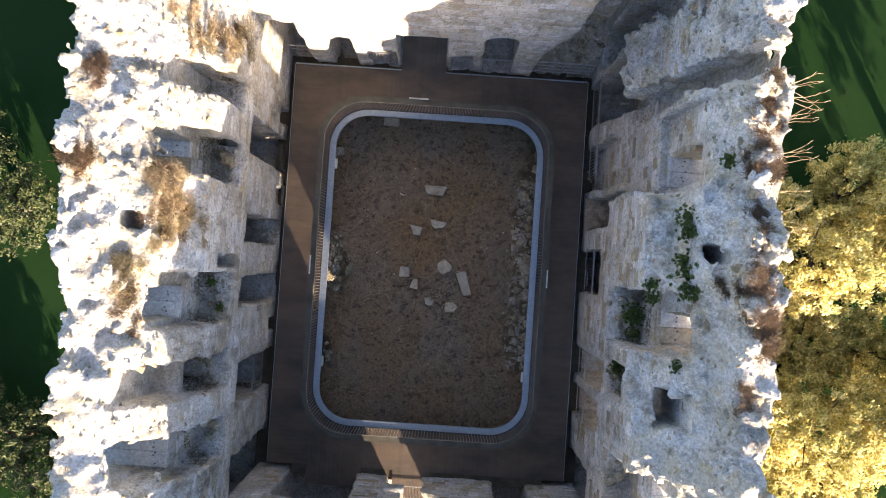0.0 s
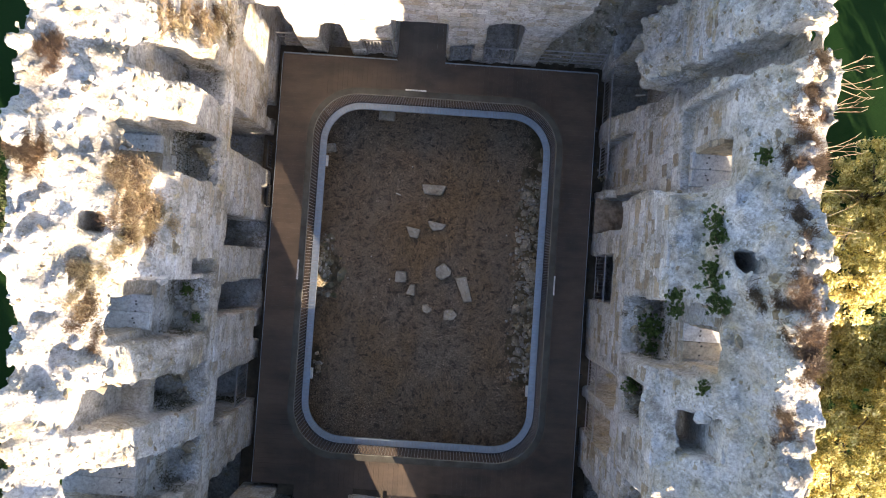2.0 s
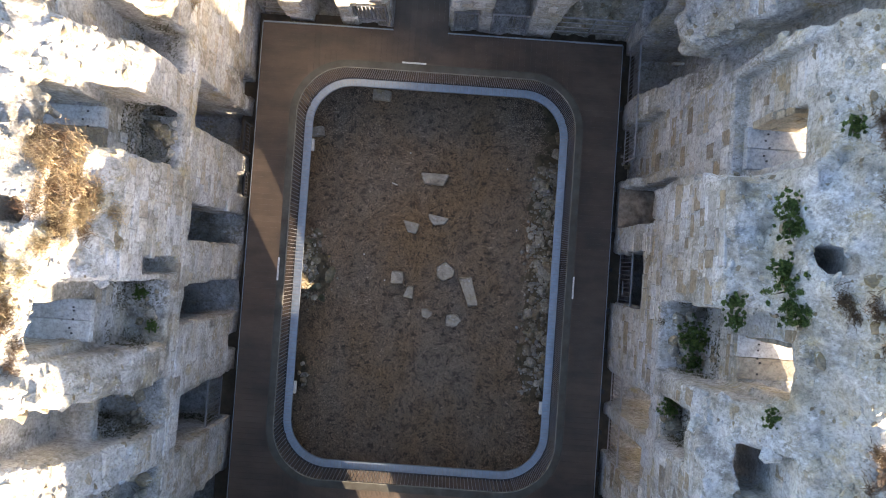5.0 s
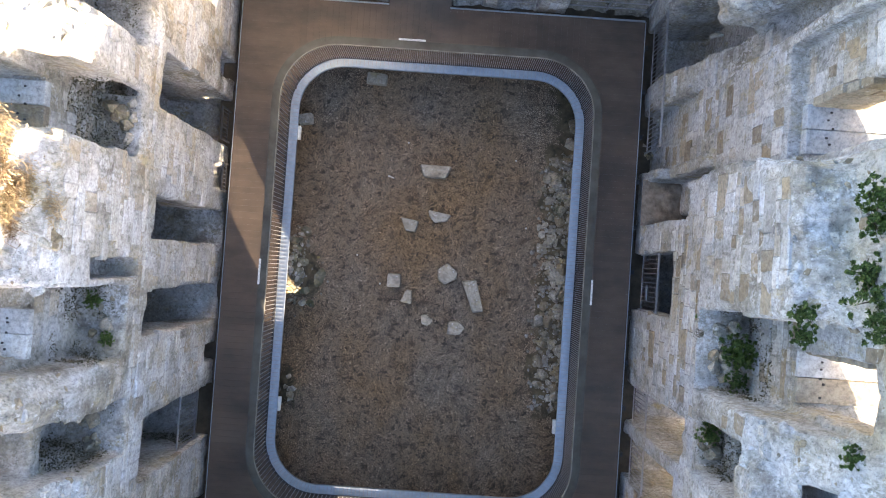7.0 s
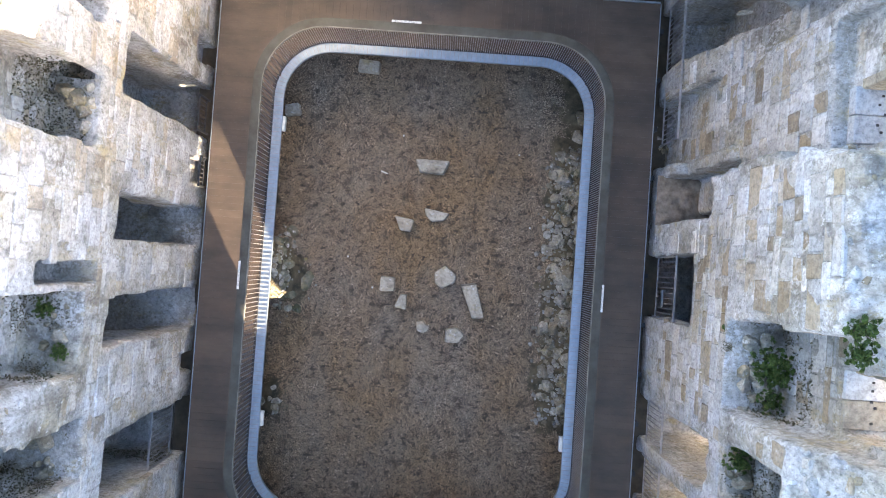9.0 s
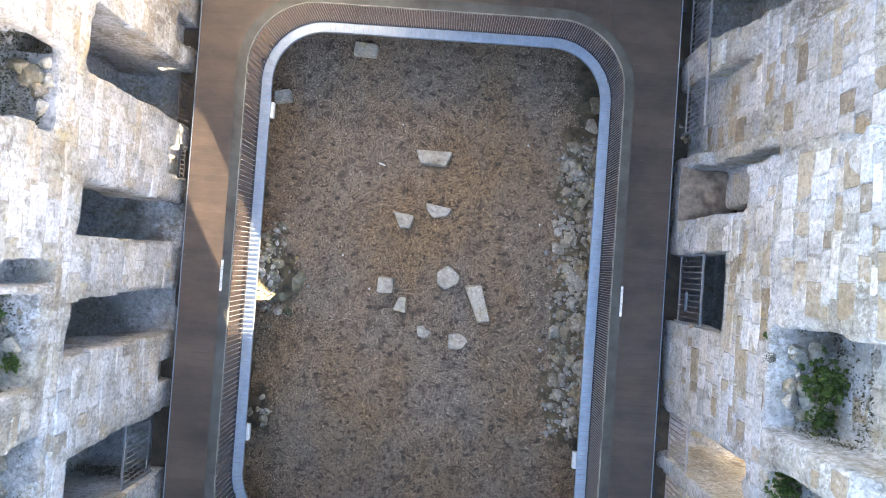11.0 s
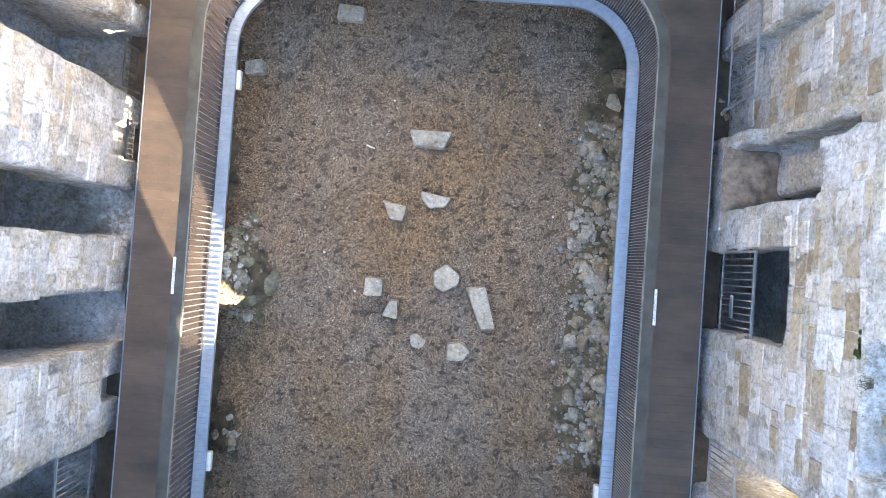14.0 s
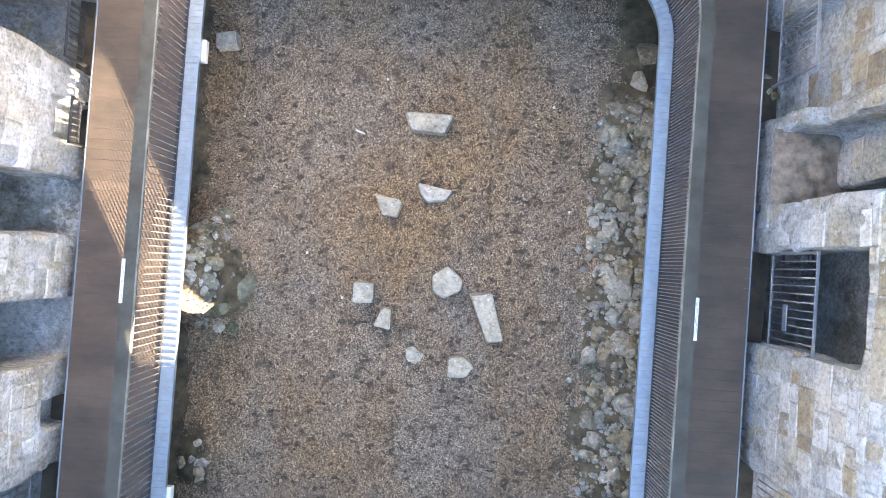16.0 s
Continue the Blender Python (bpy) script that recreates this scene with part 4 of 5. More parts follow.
# brown rocks below the trees
for x, y, size in ((12.6, -8.3, 0.8), (13.8, -8.0, 1.0), (15.2, -7.8, 0.9), (14.4, -9.2, 1.2), (16.2, -8.6, 1.1), (13.0, -9.4, 0.9), (11.6, -8.9, 0.7)):
    ob = new("rock", ROCKS[int(10 * size) % 8])
    ob.matrix_basis = Matrix.LocRotScale((x, y, -2.35), Euler((0.2, 0.1, size * 9)), (size, size * 0.9, size * 0.9))
    tagged(ob, "large brown rock in the grass below the trees", "rock", "rocks below the trees")

# small stones between the rocks of the bank
verts, faces, base = [], [], 0
r2 = np.random.default_rng(31)
small = rock_mesh("small_stone", (1.0, 0.8, 0.6), 140, BANK_STONE, 6, 1, 0.85)
sv = np.array([v.co[:] for v in small.vertices])
sf = np.array([f.vertices[:] for f in small.polygons])
for k in range(1500):
    y = r2.uniform(-3.5, 3.6)
    x = 3.9 - abs(r2.normal(0, 0.55)) - 0.1
    if k > 1400:
        x, y = -3.95 + abs(r2.normal(0, 0.3)), r2.normal(-0.1, 0.6)
    if x < 2.5 and x > 0:
        continue
    s = r2.uniform(0.025, 0.06) if k % 3 else r2.uniform(0.06, 0.11)
    a = r2.uniform(0, 6.28)
    turn_ = np.array([(math.cos(a), -math.sin(a), 0), (math.sin(a), math.cos(a), 0), (0, 0, 1)])
    z = float(floor_height(np.array([[x, y, 0.0]]))[0]) + 0.02
    verts.append(sv * s * r2.uniform(0.7, 1.3, 3) @ turn_.T + (x, y, z))
    faces.append(sf + base)
    base += len(sv)
tagged(new("small_stones", mesh_of("small_stones", np.concatenate(verts), np.concatenate(faces), BANK_STONE)), "small grey stones scattered between the bank's rocks", "stones", kind="stuff")

# stones lying in the upper niches
rnd = random.Random(63)
for wall, cx, cy, cz in (("wall_east", 5.25, -0.9, 4.7), ("wall_east", 5.2, -1.2, 4.7), ("wall_east", 5.15, -2.6, 4.45), ("wall_east", 5.25, -5.0, 4.65), ("wall_west", -6.0, -1.15, 4.6), ("wall_west", -6.2, -3.1, 4.3), ("wall_west", -5.95, 2.45, 4.5), ("wall_west", -6.0, -4.95, 4.4), ("wall_east", 5.15, 3.25, -0.65), ("wall_east", 5.15, 3.95, -0.65)):
    for k in range(9):
        size = rnd.choice((0.07, 0.1, 0.13, 0.18, 0.24))
        ob = new("fallen_stone", rnd.choice(ROCKS))
        ob.matrix_basis = Matrix.LocRotScale((cx + rnd.uniform(-0.2, 0.2), cy + rnd.uniform(-0.45, 0.45), cz + 0.25 * size), Euler((rnd.uniform(-0.4, 0.4), rnd.uniform(-0.4, 0.4), rnd.uniform(0, 6.28))), (size, size, size))
        tagged(ob, "grey fallen stone lying in a wall niche", "stone", "fallen stones in the niches")

# brown earth lying in the niche of the east wall
bm = bmesh.new()
bmesh.ops.create_grid(bm, x_segments=16, y_segments=16, size=1)
for v in bm.verts:
    e = max(abs(v.co.x), abs(v.co.y))
    v.co = Vector((v.co.x * 0.6, v.co.y * 0.56, 0.1 * (1 - e ** 3) + 0.07 * noise.noise(v.co * 3.1)))
ob = new("earth_mound", bm_mesh("earth_mound", bm, EARTH, True))
ob.matrix_basis = Matrix.Translation((5.42, 2.14, 0.3))
tagged(ob, "bare brown earth lying on the floor of a wall niche", "earth")

# rubble heaped in the breach of the north wall
bm = bmesh.new()
bmesh.ops.create_grid(bm, x_segments=34, y_segments=24, size=1)
for v in bm.verts:
    x, y = 3.9 + 1.3 * v.co.x, 7.72 + 0.75 * v.co.y
    rise = max(0.0, (y - 7.02) / 1.4) ** 0.8
    v.co = Vector((x, y, -0.35 + 2.5 * rise + 0.16 * noise.noise(Vector((x * 2.4, y * 2.4, 3.0))) + 0.1 * noise.noise(Vector((x * 6, y * 6, 1.0)))))
ob = new("debris_slope", bm_mesh("debris_slope", bm, BANK_STONE))
tagged(ob, "slope of grey debris and stones in the wall breach", "debris")
for k in range(55):
    x, y = rnd.uniform(2.9, 4.95), rnd.uniform(7.15, 8.3)
    size = rnd.choice((0.08, 0.1, 0.13, 0.18))
    shape_ = rnd.choice(ROCKS)
    z = -0.35 + 2.5 * max(0.0, (y - 7.02) / 1.4) ** 0.8 + 0.16 * noise.noise(Vector((x * 2.4, y * 2.4, 3.0)))
    part("stone", shape_, ob, m=Matrix.LocRotScale((x, y, z + size * 0.2), Euler((rnd.uniform(-0.4, 0.4), rnd.uniform(-0.4, 0.4), rnd.uniform(0, 6.28))), (size, size, size)))

# ---- plants ----


def leaf_cards(centres, size, seed, up=0.4, facing=None):
    """Leaves: bent four-sided blades at the given centres, turned at random."""
    r = np.random.default_rng(seed)
    n = len(centres)
    a = r.normal(size=(n, 3))
    a[:, 2] *= up
    if facing is not None:
        a = np.cross(r.normal(size=(n, 3)) * 0.75 + np.array(facing), a)
    a /= np.linalg.norm(a, axis=1)[:, None]
    b = np.cross(a, r.normal(size=(n, 3)) * 0.75 + np.array(facing) if facing is not None else r.normal(size=(n, 3)))
    b /= np.linalg.norm(b, axis=1)[:, None]
    s = size * r.uniform(0.6, 1.3, n)[:, None]
    verts = np.stack([centres - a * s, centres + b * s * 0.45, centres + a * s, centres - b * s * 0.45], 1).reshape(-1, 3)
    return verts, np.arange(4 * n).reshape(-1, 4)


def clumped(centre, radii, n, seed, clumps=40, shell=0.5):
    """Points of a crown: many small clumps on an uneven outline, with gaps."""
    r = np.random.default_rng(seed)
    d = r.normal(size=(clumps, 3))
    d /= np.linalg.norm(d, axis=1)[:, None]
    d *= r.uniform(shell, 1.05, clumps)[:, None]
    pick = r.integers(0, clumps, n)
    q = d[pick] + r.normal(size=(n, 3)) * (0.025 + 0.035 * r.random(clumps))[pick][:, None]
    return np.array(centre) + q * np.array(radii)


def tree(x, y, base, top, radius, seed, label, leaf=LEAF, n=30000, size=0.06, category="tree"):
    rr = random.Random(seed)
    root = empty("tree", label, category, "trees beside the ruin", Matrix.Translation((x, y, base)))
    h = top - base
    bm = bmesh.new()
    rod_bm(bm, (0, 0, -0.1), (0.1 * h * 0.2, 0, h * 0.5), 0.09 + 0.02 * h, 8, 0.06 + 0.01 * h)
    for k in range(7):
        a = rr.uniform(0, 6.28)
        rod_bm(bm, (0.02 * h, 0, h * rr.uniform(0.3, 0.5)), (radius * 0.7 * math.cos(a), radius * 0.7 * math.sin(a), h * rr.uniform(0.55, 0.85)), 0.05, 6, 0.015)
    part("trunk", bm_mesh("trunk", bm, BARK, True), root)
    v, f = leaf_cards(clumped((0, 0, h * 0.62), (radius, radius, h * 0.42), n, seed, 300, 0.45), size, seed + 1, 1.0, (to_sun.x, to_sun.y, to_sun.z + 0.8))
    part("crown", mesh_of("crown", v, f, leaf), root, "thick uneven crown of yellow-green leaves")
    return root


# the tall tree at x 18.8 is out of view, raised to shade the grass
TREES = [(11.0, 2.6, 1.2, 1.5), (12.6, 1.0, 2.6, 1.9), (14.2, 3.6, 1.6, 1.7), (15.4, 1.6, 2.9, 2.1), (11.4, -1.6, -0.8, 1.4), (13.4, -2.0, -0.6, 1.5), (15.6, -2.1, -0.6, 1.6), (11.2, -4.3, 1.7, 1.7), (13.2, -4.7, 2.1, 2.0), (15.6, -4.3, 2.3, 2.1), (18.2, -3.9, 2.4, 2.2), (18.8, 2.4, 4.4, 2.8), (12.0, -6.6, -0.2, 1.5), (14.4, -6.7, -0.2, 1.6), (11.3, -7.8, -0.6, 1.2)]
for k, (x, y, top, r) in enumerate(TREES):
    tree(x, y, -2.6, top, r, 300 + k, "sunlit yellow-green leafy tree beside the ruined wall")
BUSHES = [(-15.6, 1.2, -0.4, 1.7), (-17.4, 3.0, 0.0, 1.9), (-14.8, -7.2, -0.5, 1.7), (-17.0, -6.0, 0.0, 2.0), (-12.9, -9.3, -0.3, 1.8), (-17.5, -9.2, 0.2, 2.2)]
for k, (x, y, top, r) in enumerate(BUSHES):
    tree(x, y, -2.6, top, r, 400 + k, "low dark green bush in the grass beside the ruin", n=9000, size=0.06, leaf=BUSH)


def wall_plant(x, y, z, r, seed, label="fresh green plant growing from the wall", n=260, flat=0.7):
    root = empty("wall_plant", label, "plant", "green plants on the walls", Matrix.Translation((x, y, z)))
    rr = random.Random(seed)
    bm = bmesh.new()
    for k in range(9):
        a = rr.uniform(0, 6.28)
        rod_bm(bm, (0, 0, -0.08), (r * 0.7 * math.cos(a), r * 0.7 * math.sin(a), r * flat * rr.uniform(0.2, 0.8)), 0.008, 5, 0.003)
    part("stem", bm_mesh("stem", bm, BARK), root)
    v, f = leaf_cards(clumped((0, 0, r * 0.3), (r, r, r * flat), n, seed, 70, 0.1), 0.024, seed + 1, 0.7)
    part("leaves", mesh_of("leaves", v, f, IVY), root)


def blades(n, radius, length, seed, lean=0.7, width=0.005):
    r = np.random.default_rng(seed)
    base = np.c_[r.normal(size=(n, 2)) * radius * 0.5, np.full(n, -0.05)]
    a = r.uniform(0, 2 * np.pi, n)
    ln = length * r.uniform(0.5, 1.2, n)
    out = np.c_[np.cos(a), np.sin(a)] * (lean * ln * r.uniform(0.3, 1.2, n))[:, None]
    mid = base + np.c_[out * 0.45, ln * 0.65]
    tip = base + np.c_[out, ln * r.uniform(0.6, 1.0, n)]
    sidew = np.c_[-np.sin(a), np.cos(a), np.zeros(n)] * width
    verts = np.stack([base - sidew, base + sidew, mid + sidew * 0.7, mid - sidew * 0.7, tip], 1).reshape(-1, 3)
    k = 5 * np.arange(n)[:, None]
    return verts, np.concatenate([np.c_[k, k + 1, k + 2], np.c_[k, k + 2, k + 3], np.c_[k + 3, k + 2, k + 4]])


def tuft(x, y, z, radius, length, seed, mat_, label, name, n=240, lean=0.8):
    v, f = blades(n, radius, length, seed, lean)
    GROWTH.setdefault((name, label, mat_.name), []).append((v + (x, y, z), f))


GROWTH = {}


def top_height(wall, x, y):
    field, org, _ = SOLIDS[wall]
    i, j = int(round((x - org[0]) / STEP)), int(round((y - org[1]) / STEP))
    col = np.where(field[i, j] < 0)[0]
    return org[2] + STEP * (col[-1] + 0.5) if len(col) else None


rnd = random.Random(9)
for k in range(90):
    cx, cy, sx, sy = rnd.choice(((-6.3, 1.6, 0.12, 0.2), (-6.3, 1.0, 0.12, 0.25), (-6.0, 0.8, 0.1, 0.25), (-6.25, 0.4, 0.1, 0.2), (-6.8, -0.4, 0.1, 0.25), (-6.8, -1.2, 0.1, 0.3), (-5.95, 5.2, 0.2, 0.35), (-5.75, 5.6, 0.15, 0.3), (-6.1, 5.6, 0.2, 0.3)))
    x, y = rnd.gauss(cx, sx), rnd.gauss(cy, sy)
    z = top_height("wall_west", x, y)
    if z and z > 4.5:
        tuft(x, y, z - 0.03, 0.24, 0.13, 500 + k, STRAW if k % 3 else HEATH, "straw-coloured dry grass growing on the rubble wall top", "dry_grass", 420, 1.2)
for k in range(22):
    cx, cy, sx, sy = rnd.choice(((-7.7, 1.5, 0.13, 0.14), (-7.66, 4.05, 0.1, 0.1), (-7.68, 3.75, 0.1, 0.1), (-7.6, 1.9, 0.08, 0.1)))
    x, y = rnd.gauss(cx, sx), rnd.gauss(cy, sy)
    z = top_height("wall_west", x, y)
    if z and z > 6.5:
        tuft(x, y, z - 0.04, 0.22, 0.1, 650 + k, HEATH, "brown dry plant mat on the rubble wall top", "dry_plant_mat", 700, 1.4)
for k in range(95):
    cx, cy, sx, sy = rnd.choice(((6.62, 3.8, 0.12, 0.3), (6.66, 2.6, 0.11, 0.25), (6.62, 1.5, 0.14, 0.45), (6.5, 0.1, 0.18, 0.25), (6.72, -0.7, 0.1, 0.3), (6.6, -2.3, 0.1, 0.25)))
    x, y = min(rnd.gauss(cx, sx), 6.85), rnd.gauss(cy, sy)
    z = top_height("wall_east", x, y)
    if z and z > 8 and not (y < -1.6 and k % 2):
        tuft(x, y, z - 0.04, 0.17, 0.12, 700 + k, HEATH, "brown dry plant mat on the sunlit wall crest", "dry_plant_mat", 520, 1.3)
# moss and low growth on the floors of the niches
for k, (wall, cx, cy, sx, sy) in enumerate((("wall_west", -6.15, -1.1, 0.25, 0.45), ("wall_west", -6.3, -3.1, 0.3, 0.3), ("wall_west", -6.05, 2.5, 0.25, 0.4), ("wall_west", -6.0, -5.0, 0.25, 0.4), ("wall_west", -6.1, 4.3, 0.2, 0.25), ("wall_east", 5.25, -0.85, 0.2, 0.4), ("wall_east", 5.15, -2.6, 0.15, 0.3), ("wall_east", 5.3, -5.1, 0.2, 0.4))):
    for j in range(14):
        x, y = rnd.gauss(cx, sx * 0.6), rnd.gauss(cy, sy * 0.6)
        z = top_height(wall, x, y)
        if z and z < 5.6:
            tuft(x, y, z - 0.03, 0.16, 0.06, 1500 + 20 * k + j, MOSS, "dark moss and low growth on niche floors", "niche_moss", 260, 1.5)
for wall_ob, y0, y1, z0, z1, x0, x1, seed in ((wall_west, 1.9, 3.5, 3.5, 5.5, -6.6, -5.8, 1), (wall_west, -1.85, -0.4, 4.4, 5.4, -6.7, -5.75, 2), (wall_west, -3.65, -2.55, 4.1, 5.5, -7.0, -5.8, 3), (wall_west, -5.7, -4.3, 4.2, 5.3, -6.6, -5.8, 4), (wall_west, 3.85, 4.85, 4.3, 5.6, -6.8, -5.8, 5), (wall_west, -7.9, -2.9, -0.3, 0.5, -7.4, -5.8, 8), (wall_east, -1.7, -0.1, 4.5, 5.6, 5.1, 5.9, 6), (wall_east, -3.1, -2.1, 4.2, 5.4, 5.0, 5.6, 7)):
    co = np.empty(len(wall_ob.data.vertices) * 3)
    wall_ob.data.vertices.foreach_get("co", co)
    co = co.reshape(-1, 3)
    co = co[(co[:, 0] > x0) & (co[:, 0] < x1) & (co[:, 1] > y0) & (co[:, 1] < y1) & (co[:, 2] > z0) & (co[:, 2] < z1)]
    co = co[vnoise(co, 2.2, 60 + seed) + 0.6 * vnoise(co, 6.0, 70 + seed) > -0.06]
    many = np.repeat(co, 5, 0) + np.random.default_rng(seed).normal(size=(5 * len(co), 3)) * 0.03
    v, f = leaf_cards(many, 0.026, 80 + seed, 0.7)
    v = v.reshape(-1, 4, 3)
    f = f.reshape(-1, 4)
    f = np.concatenate([f[:, [0, 1, 2]], f[:, [0, 2, 3]]])
    GROWTH.setdefault(("niche_moss", "dark moss and low growth on niche floors", MOSS.name), []).append((v.reshape(-1, 3), f))
for k in range(70):
    x, y = (rnd.gauss(3.25, 0.25), rnd.gauss(4.35, 0.4)) if k < 34 else (rnd.choice((3.25, 3.3, -3.75)) + rnd.gauss(0, 0.12), rnd.uniform(-3.6, 3.4))
    if -3.9 < x < 3.45 and y < 5.0:
        tuft(x, y, float(floor_height(np.array([[x, y, 0.0]]))[0]), 0.14, 0.05, 2100 + k, MOSS, "dark moss at the edges of the gravel", "court_moss", 130, 1.5)
for (name, label, key), parts_ in GROWTH.items():
    start, vs, fs = 0, [], []
    for v, f in parts_:
        vs.append(v)
        fs.append(f + start)
        start += len(v)
    tagged(new(name, mesh_of(name, np.concatenate(vs), np.concatenate(fs), bpy.data.materials[key])), label, "dry plants", kind="stuff")
for k in range(26):
    y = rnd.choice((4.1, 3.4, 2.7, 2.2, 1.4)) + rnd.uniform(-0.2, 0.2)
    z = top_height("wall_east", 6.95, y) or 9.6
    bm = bmesh.new()
    p = Vector((0, 0, -0.3))
    way = Vector((rnd.uniform(0.6, 1), rnd.uniform(-0.5, 0.5), rnd.uniform(0.0, 0.4))).normalized()
    for s in range(4):
        q = p + way * rnd.uniform(0.12, 0.2) + Vector((0, 0, 0.03 * (s == 0)))
        rod_bm(bm, p, q, 0.008 - 0.0015 * s, 5)
        if s > 1:
            rod_bm(bm, q, q + (way + Vector((0, rnd.uniform(-0.9, 0.9), 0.2))) * 0.1, 0.004, 4)
        way = (way + Vector((0.1, rnd.uniform(-0.25, 0.25), rnd.uniform(-0.1, 0.1)))).normalized()
        p = q
    ob = new("dry_stalk", bm_mesh("dry_stalk", bm, STRAW))
    ob.matrix_basis = Matrix.Translation((6.92, y, z + 0.02))
    tagged(ob, "pale dry plant stalk sticking out of the wall crest", "dry plant", "dry stalks on the wall crest")
PLANTS = [(5.42, 1.55, 8.5, 0.3), (5.46, 1.2, 8.5, 0.3), (5.5, 0.22, 8.5, 0.46), (5.58, -0.08, 8.55, 0.4), (5.42, 0.55, 8.4, 0.3), (4.9, -0.02, 7.9, 0.22), (4.95, -0.3, 7.8, 0.18), (5.32, -0.75, 4.95, 0.32), (5.4, -1.0, 4.98, 0.32), (5.36, -1.4, 4.9, 0.22), (4.93, -0.22, 4.3, 0.16),
          (5.02, -2.4, 4.7, 0.24), (5.1, -2.15, 4.7, 0.18), (5.5, -1.8, 8.2, 0.2), (6.05, 2.7, 9.0, 0.22), (-6.1, -0.75, 4.75, 0.18), (-5.85, -1.45, 4.65, 0.14), (-6.0, 3.9, 4.6, 0.14), (-5.75, 3.35, 4.2, 0.14), (-5.7, 0.5, 4.1, 0.1)]
for k, (x, y, z, r) in enumerate(PLANTS):
    wall_plant(x, y, z, r, 900 + k, n=int(9500 * r))

# ---- loose rubble on the wall tops ----


def rubble(wall, ob, x_range, y_range, count, seed, keep_top=0.8, big=280):
    field, org, z_top = SOLIDS[wall]
    r = np.random.default_rng(seed)
    shapes = []
    for k in range(14):
        me = rock_mesh("rubble_stone", (1.0, 0.8, 0.6), 1000 + seed + k, RUBBLE, 8, 1, 0.8, False)
        v = np.empty(len(me.vertices) * 3)
        me.vertices.foreach_get("co", v)
        f = np.empty(len(me.polygons) * 3, int)
        me.polygons.foreach_get("vertices", f)
        shapes.append((me, v.reshape(-1, 3), f.reshape(-1, 3)))
    verts, faces, base, made = [], [], 0, 0
    for _ in range(count):
        x, y = r.uniform(*x_range), r.uniform(*y_range)
        i, j = int(round((x - org[0]) / STEP)), int(round((y - org[1]) / STEP))
        col = np.where(field[i, j] < 0)[0]
        if not len(col):
            continue
        z = org[2] + STEP * (col[-1] + 0.5)
        if z < z_top[i, j] - keep_top:
            continue
        s = float(np.clip(r.lognormal(-2.7, 0.65), 0.025, 0.24))
        if wall == "wall_east" and x < 6.15 and y < 4.9 and r.random() > 0.3:
            continue
        m = Matrix.LocRotScale((x, y, z - 0.55 * s), Euler(r.uniform(-0.4, 0.4, 3) + (0, 0, r.uniform(0, 6))), (s, s * r.uniform(0.6, 1.2), s * r.uniform(0.5, 0.95)))
        me, v, f = shapes[r.integers(len(shapes))]
        if s > 0.11 and made < big:
            part("rubble_stone", me, ob, m=m)
            made += 1
            continue
        mat_ = np.array(m)
        verts.append(v @ mat_[:3, :3].T + mat_[:3, 3])
        faces.append(f + base)
        base += len(v)
    part("loose_rubble", mesh_of("loose_rubble", np.concatenate(verts), np.concatenate(faces), RUBBLE), ob, "loose pale rubble of many small stones")["kind"] = "stuff"


rubble("wall_west", wall_west, (-8.6, -5.65), (-8.5, 8.5), 4600, 1)
rubble("wall_east", wall_east, (4.8, 7.0), (-8.5, 8.5), 5200, 2)
rubble("wall_north", wall_north, (-5.5, 5.0), (6.95, 9.2), 1200, 3, big=60)
rubble("wall_south", wall_south, (-5.5, 5.0), (-9.2, -7.2), 700, 4, big=40)

# ---- dressed stones on the inner faces ----


def stone_shape(name, w, h, d, seed):
    """A dressed stone seen from +y: chamfered front, slightly uneven."""
    r = random.Random(seed)
    c = 0.018
    j = lambda a: a + r.uniform(-0.006, 0.006)  # noqa: E731
    back = [(-w / 2, -0.12, -h / 2), (w / 2, -0.12, -h / 2), (w / 2, -0.12, h / 2), (-w / 2, -0.12, h / 2)]
    rim = [(x, d - c, z) for x, _, z in back]
    front = [(j(x * (1 - 2 * c / w)), d + r.uniform(-0.006, 0.006), j(z * (1 - 2 * c / h))) for x, _, z in back]
    v = back + rim + front
    f = [(0, 1, 5, 4), (1, 2, 6, 5), (2, 3, 7, 6), (3, 0, 4, 7), (4, 5, 9, 8), (5, 6, 10, 9), (6, 7, 11, 10), (7, 4, 8, 11), (8, 9, 10, 11)]
    return mesh_of(name, v, f, BLOCK)


SIZES = [(w, h) for w in (0.22, 0.33, 0.46, 0.62, 0.8) for h in (0.17, 0.23, 0.29, 0.36)]
SHAPES = {(w, h, k): stone_shape("dressed_stone", w - 0.01, h - 0.01, (0.004, 0.009, 0.017)[k], int(100 * w + 10 * h) + k) for w, h in SIZES for k in range(3)}

WEST_SHAPES = {key: me.copy() for key, me in SHAPES.items()}
for me in WEST_SHAPES.values():
    me.materials[0] = WEST_BLOCK


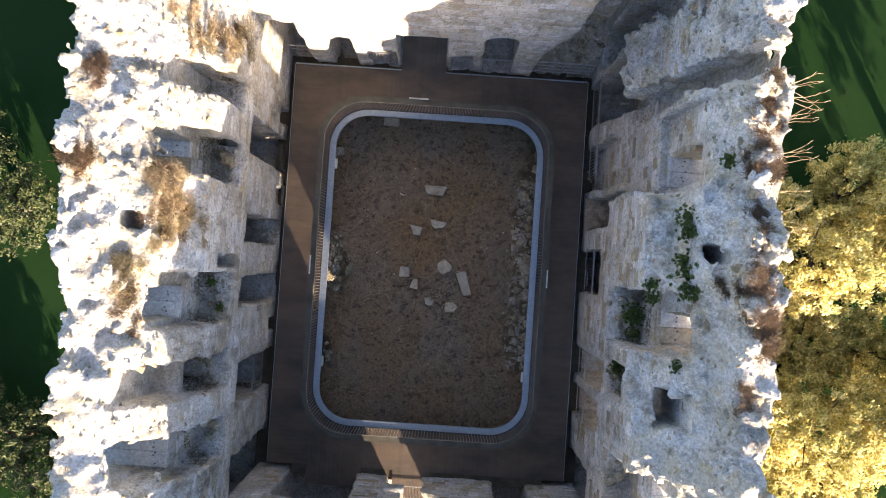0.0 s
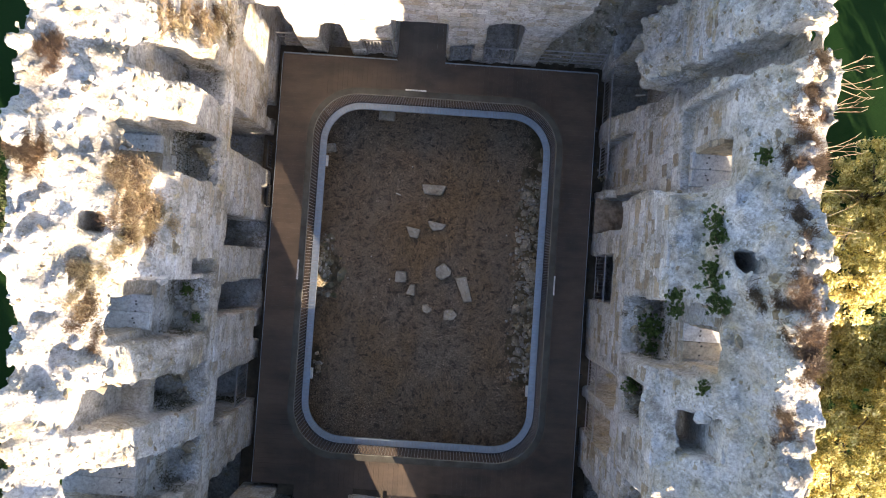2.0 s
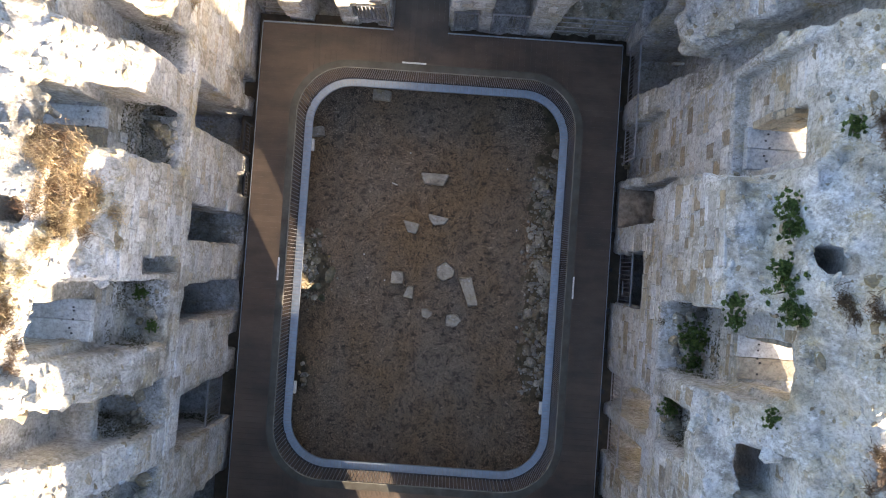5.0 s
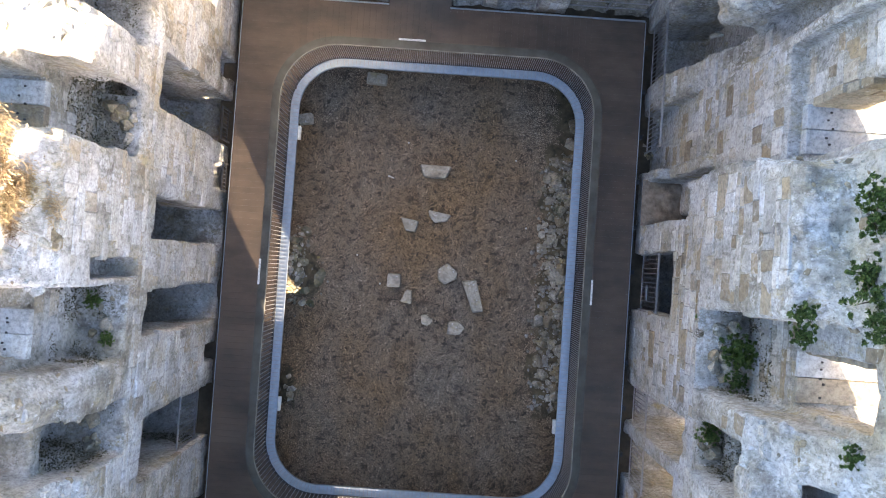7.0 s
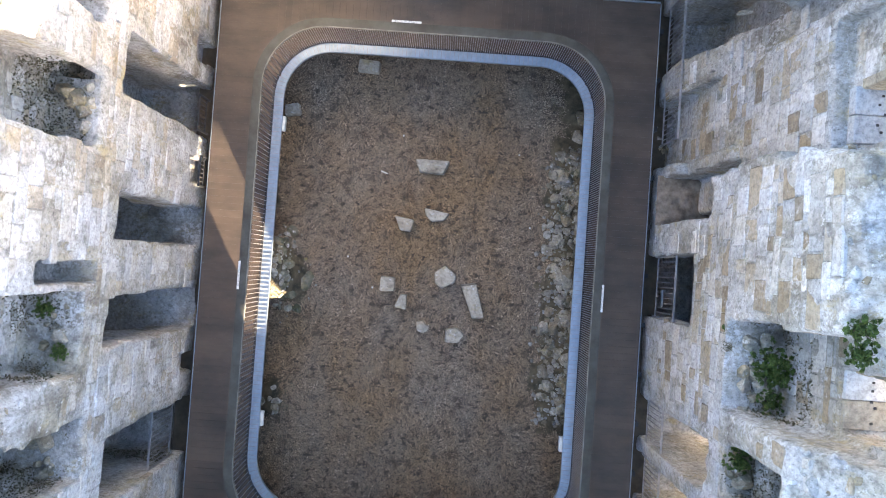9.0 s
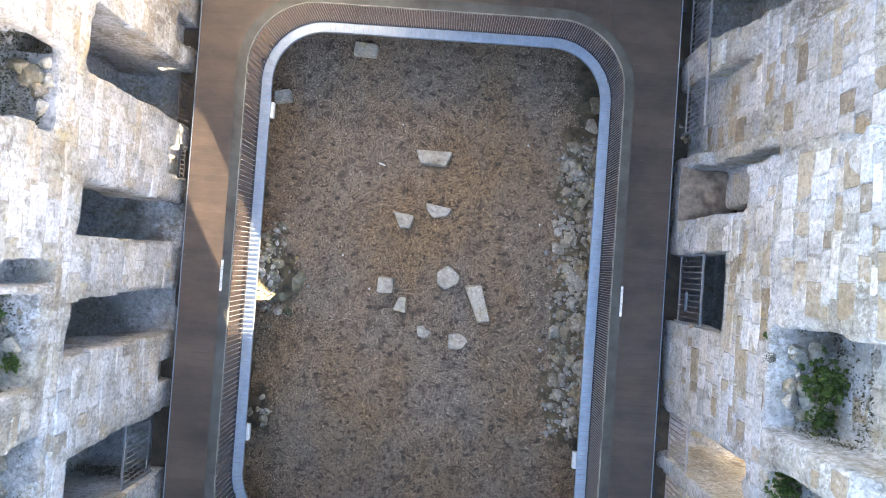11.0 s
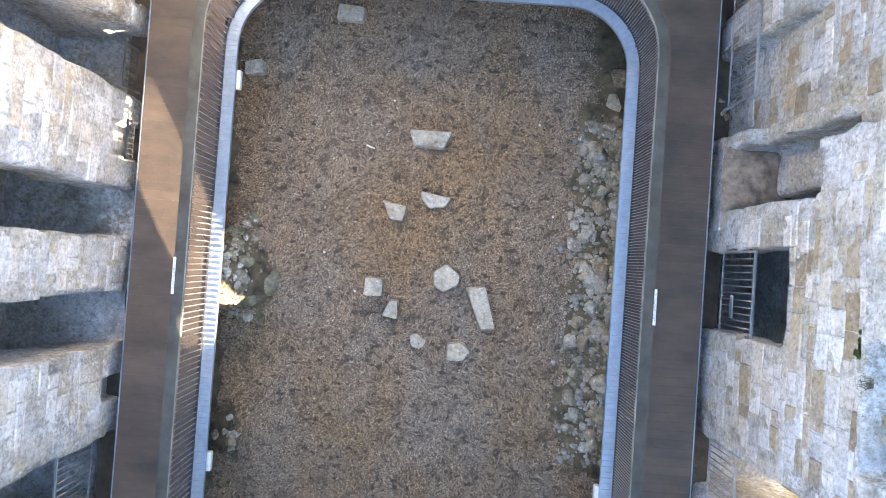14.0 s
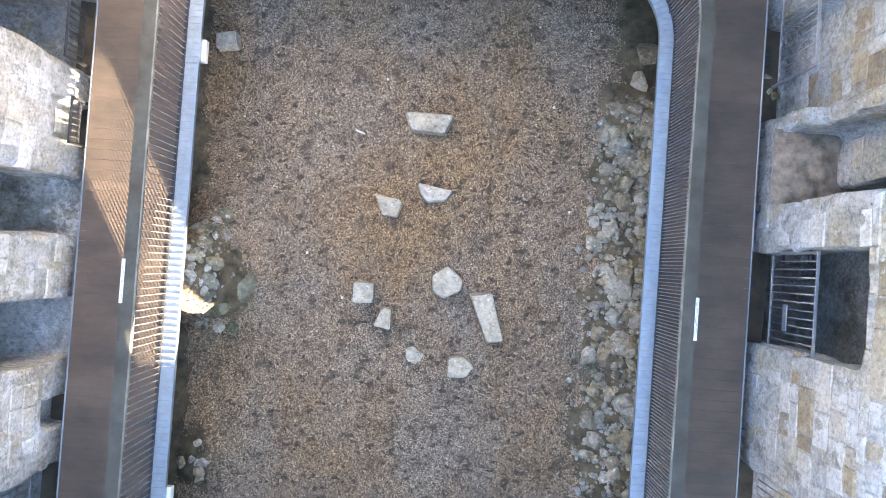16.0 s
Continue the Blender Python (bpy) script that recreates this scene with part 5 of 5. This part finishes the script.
def face_stones(wall, ob, axis, sign, span, z_span, limit, seed, shapes=SHAPES):
    """Courses of dressed stones wherever the wall's inner face is even. sign: the way that the face looks along axis."""
    field, org, z_top = SOLIDS[wall]
    a = np.moveaxis(field, axis, 0)
    if sign > 0:
        a = a[::-1]
    solid = a < 0
    first = solid.argmax(0)
    first[~solid.any(0)] = 0
    jj, kk = np.indices(first.shape)
    prev = np.clip(first - 1, 0, None)
    v0, v1 = a[prev, jj, kk], a[first, jj, kk]
    depth = first - np.where(first > 0, v1 / np.where(v1 == v0, 1, v1 - v0), 0)
    n = field.shape[axis]
    place = org[axis] + STEP * ((n - 1 - depth) if sign > 0 else depth)
    along = org[1 - axis]
    r = random.Random(seed)
    turn = {(0, 1): -90, (0, -1): 90, (1, 1): 0, (1, -1): 180}[(axis, sign)]
    spots = []
    z = z_span[0]
    while z < z_span[1]:
        h = r.choice((0.17, 0.23, 0.29, 0.29, 0.36))
        u = span[0] + r.uniform(0, 0.3)
        while u < span[1]:
            w = r.choice((0.22, 0.33, 0.33, 0.46, 0.46, 0.62, 0.8))
            got = []
            for fu in (0.06, 0.35, 0.65, 0.94):
                for fz in (0.08, 0.5, 0.92):
                    q, s = int(round((u + fu * w - along) / STEP)), int(round((z + fz * h - org[2]) / STEP))
                    got.append(place[q, s] if 0 <= q < place.shape[0] and 0 <= s < place.shape[1] else 99)
            if max(got) - min(got) < 0.15 and limit[0] < sum(got) / 12 < limit[1] and r.random() < 0.93:
                spots.append((u + w / 2, z + h / 2, sum(got) / 12, w, h))
            u += w
        z += h
    r.shuffle(spots)
    for u, z, d, w, h in spots:
        at = (d, u, z) if axis == 0 else (u, d, z)
        me = shapes[(w, h, r.randrange(3))]
        m = pose(*at, r.uniform(-1.2, 1.2), r.uniform(-0.6, 0.6), turn + r.uniform(-1.5, 1.5))
        part("dressed_stone", me, ob, m=m)


# tan dressed stones on the sunlit window reveals of the east wall
tan_shapes = {}
rnd = random.Random(41)
field, org, _ = SOLIDS["wall_east"]
for reveal, z0, z1 in ((3.25, 6.25, 8.0), (-0.62, 6.45, 8.1), (-4.8, 6.5, 7.9), (-2.38, -0.3, 3.4), (-3.65, -0.3, 3.1)):
    z = z0
    while z + 0.3 < z1:
        x = 5.1 + (0.6 if z0 > 5 else 0.0) + rnd.uniform(0, 0.1)
        while x < 6.7:
            w = rnd.choice((0.33, 0.46, 0.62))
            line = field[int(round((x + w / 2 - org[0]) / STEP)), :, int(round((z + 0.15 - org[2]) / STEP))]
            j = int(round((reveal - 0.25 - org[1]) / STEP))
            while j < len(line) - 1 and line[j] >= 0:
                j += 1
            y = org[1] + STEP * (j - line[j] / (line[j] - line[j - 1]))
            if abs(y - reveal) < 0.2:
                y = reveal - 0.05 + rnd.uniform(-0.008, 0.008)
                if w not in tan_shapes:
                    tan_shapes[w] = stone_shape("reveal_stone", w - 0.01, 0.28, 0.02, int(100 * w))
                    tan_shapes[w].materials[0] = TAN_STONE
                part("reveal_stone", tan_shapes[w], wall_east, m=pose(x + w / 2, y, z + 0.15, 0, 0, 180))
            x += w
        z += 0.29

face_stones("wall_west", wall_west, 0, 1, (-7.5, 7.0), (-0.35, 7.4), (-6.7, -5.4), 5, WEST_SHAPES)
face_stones("wall_east", wall_east, 0, -1, (-7.5, 7.0), (-0.35, 8.2), (4.6, 5.85), 6)
face_stones("wall_north", wall_north, 1, -1, (-5.4, 4.8), (-0.35, 6.6), (6.7, 7.3), 7, WEST_SHAPES)
face_stones("wall_south", wall_south, 1, 1, (-5.4, 4.8), (-0.35, 3.0), (-7.6, -7.0), 8)
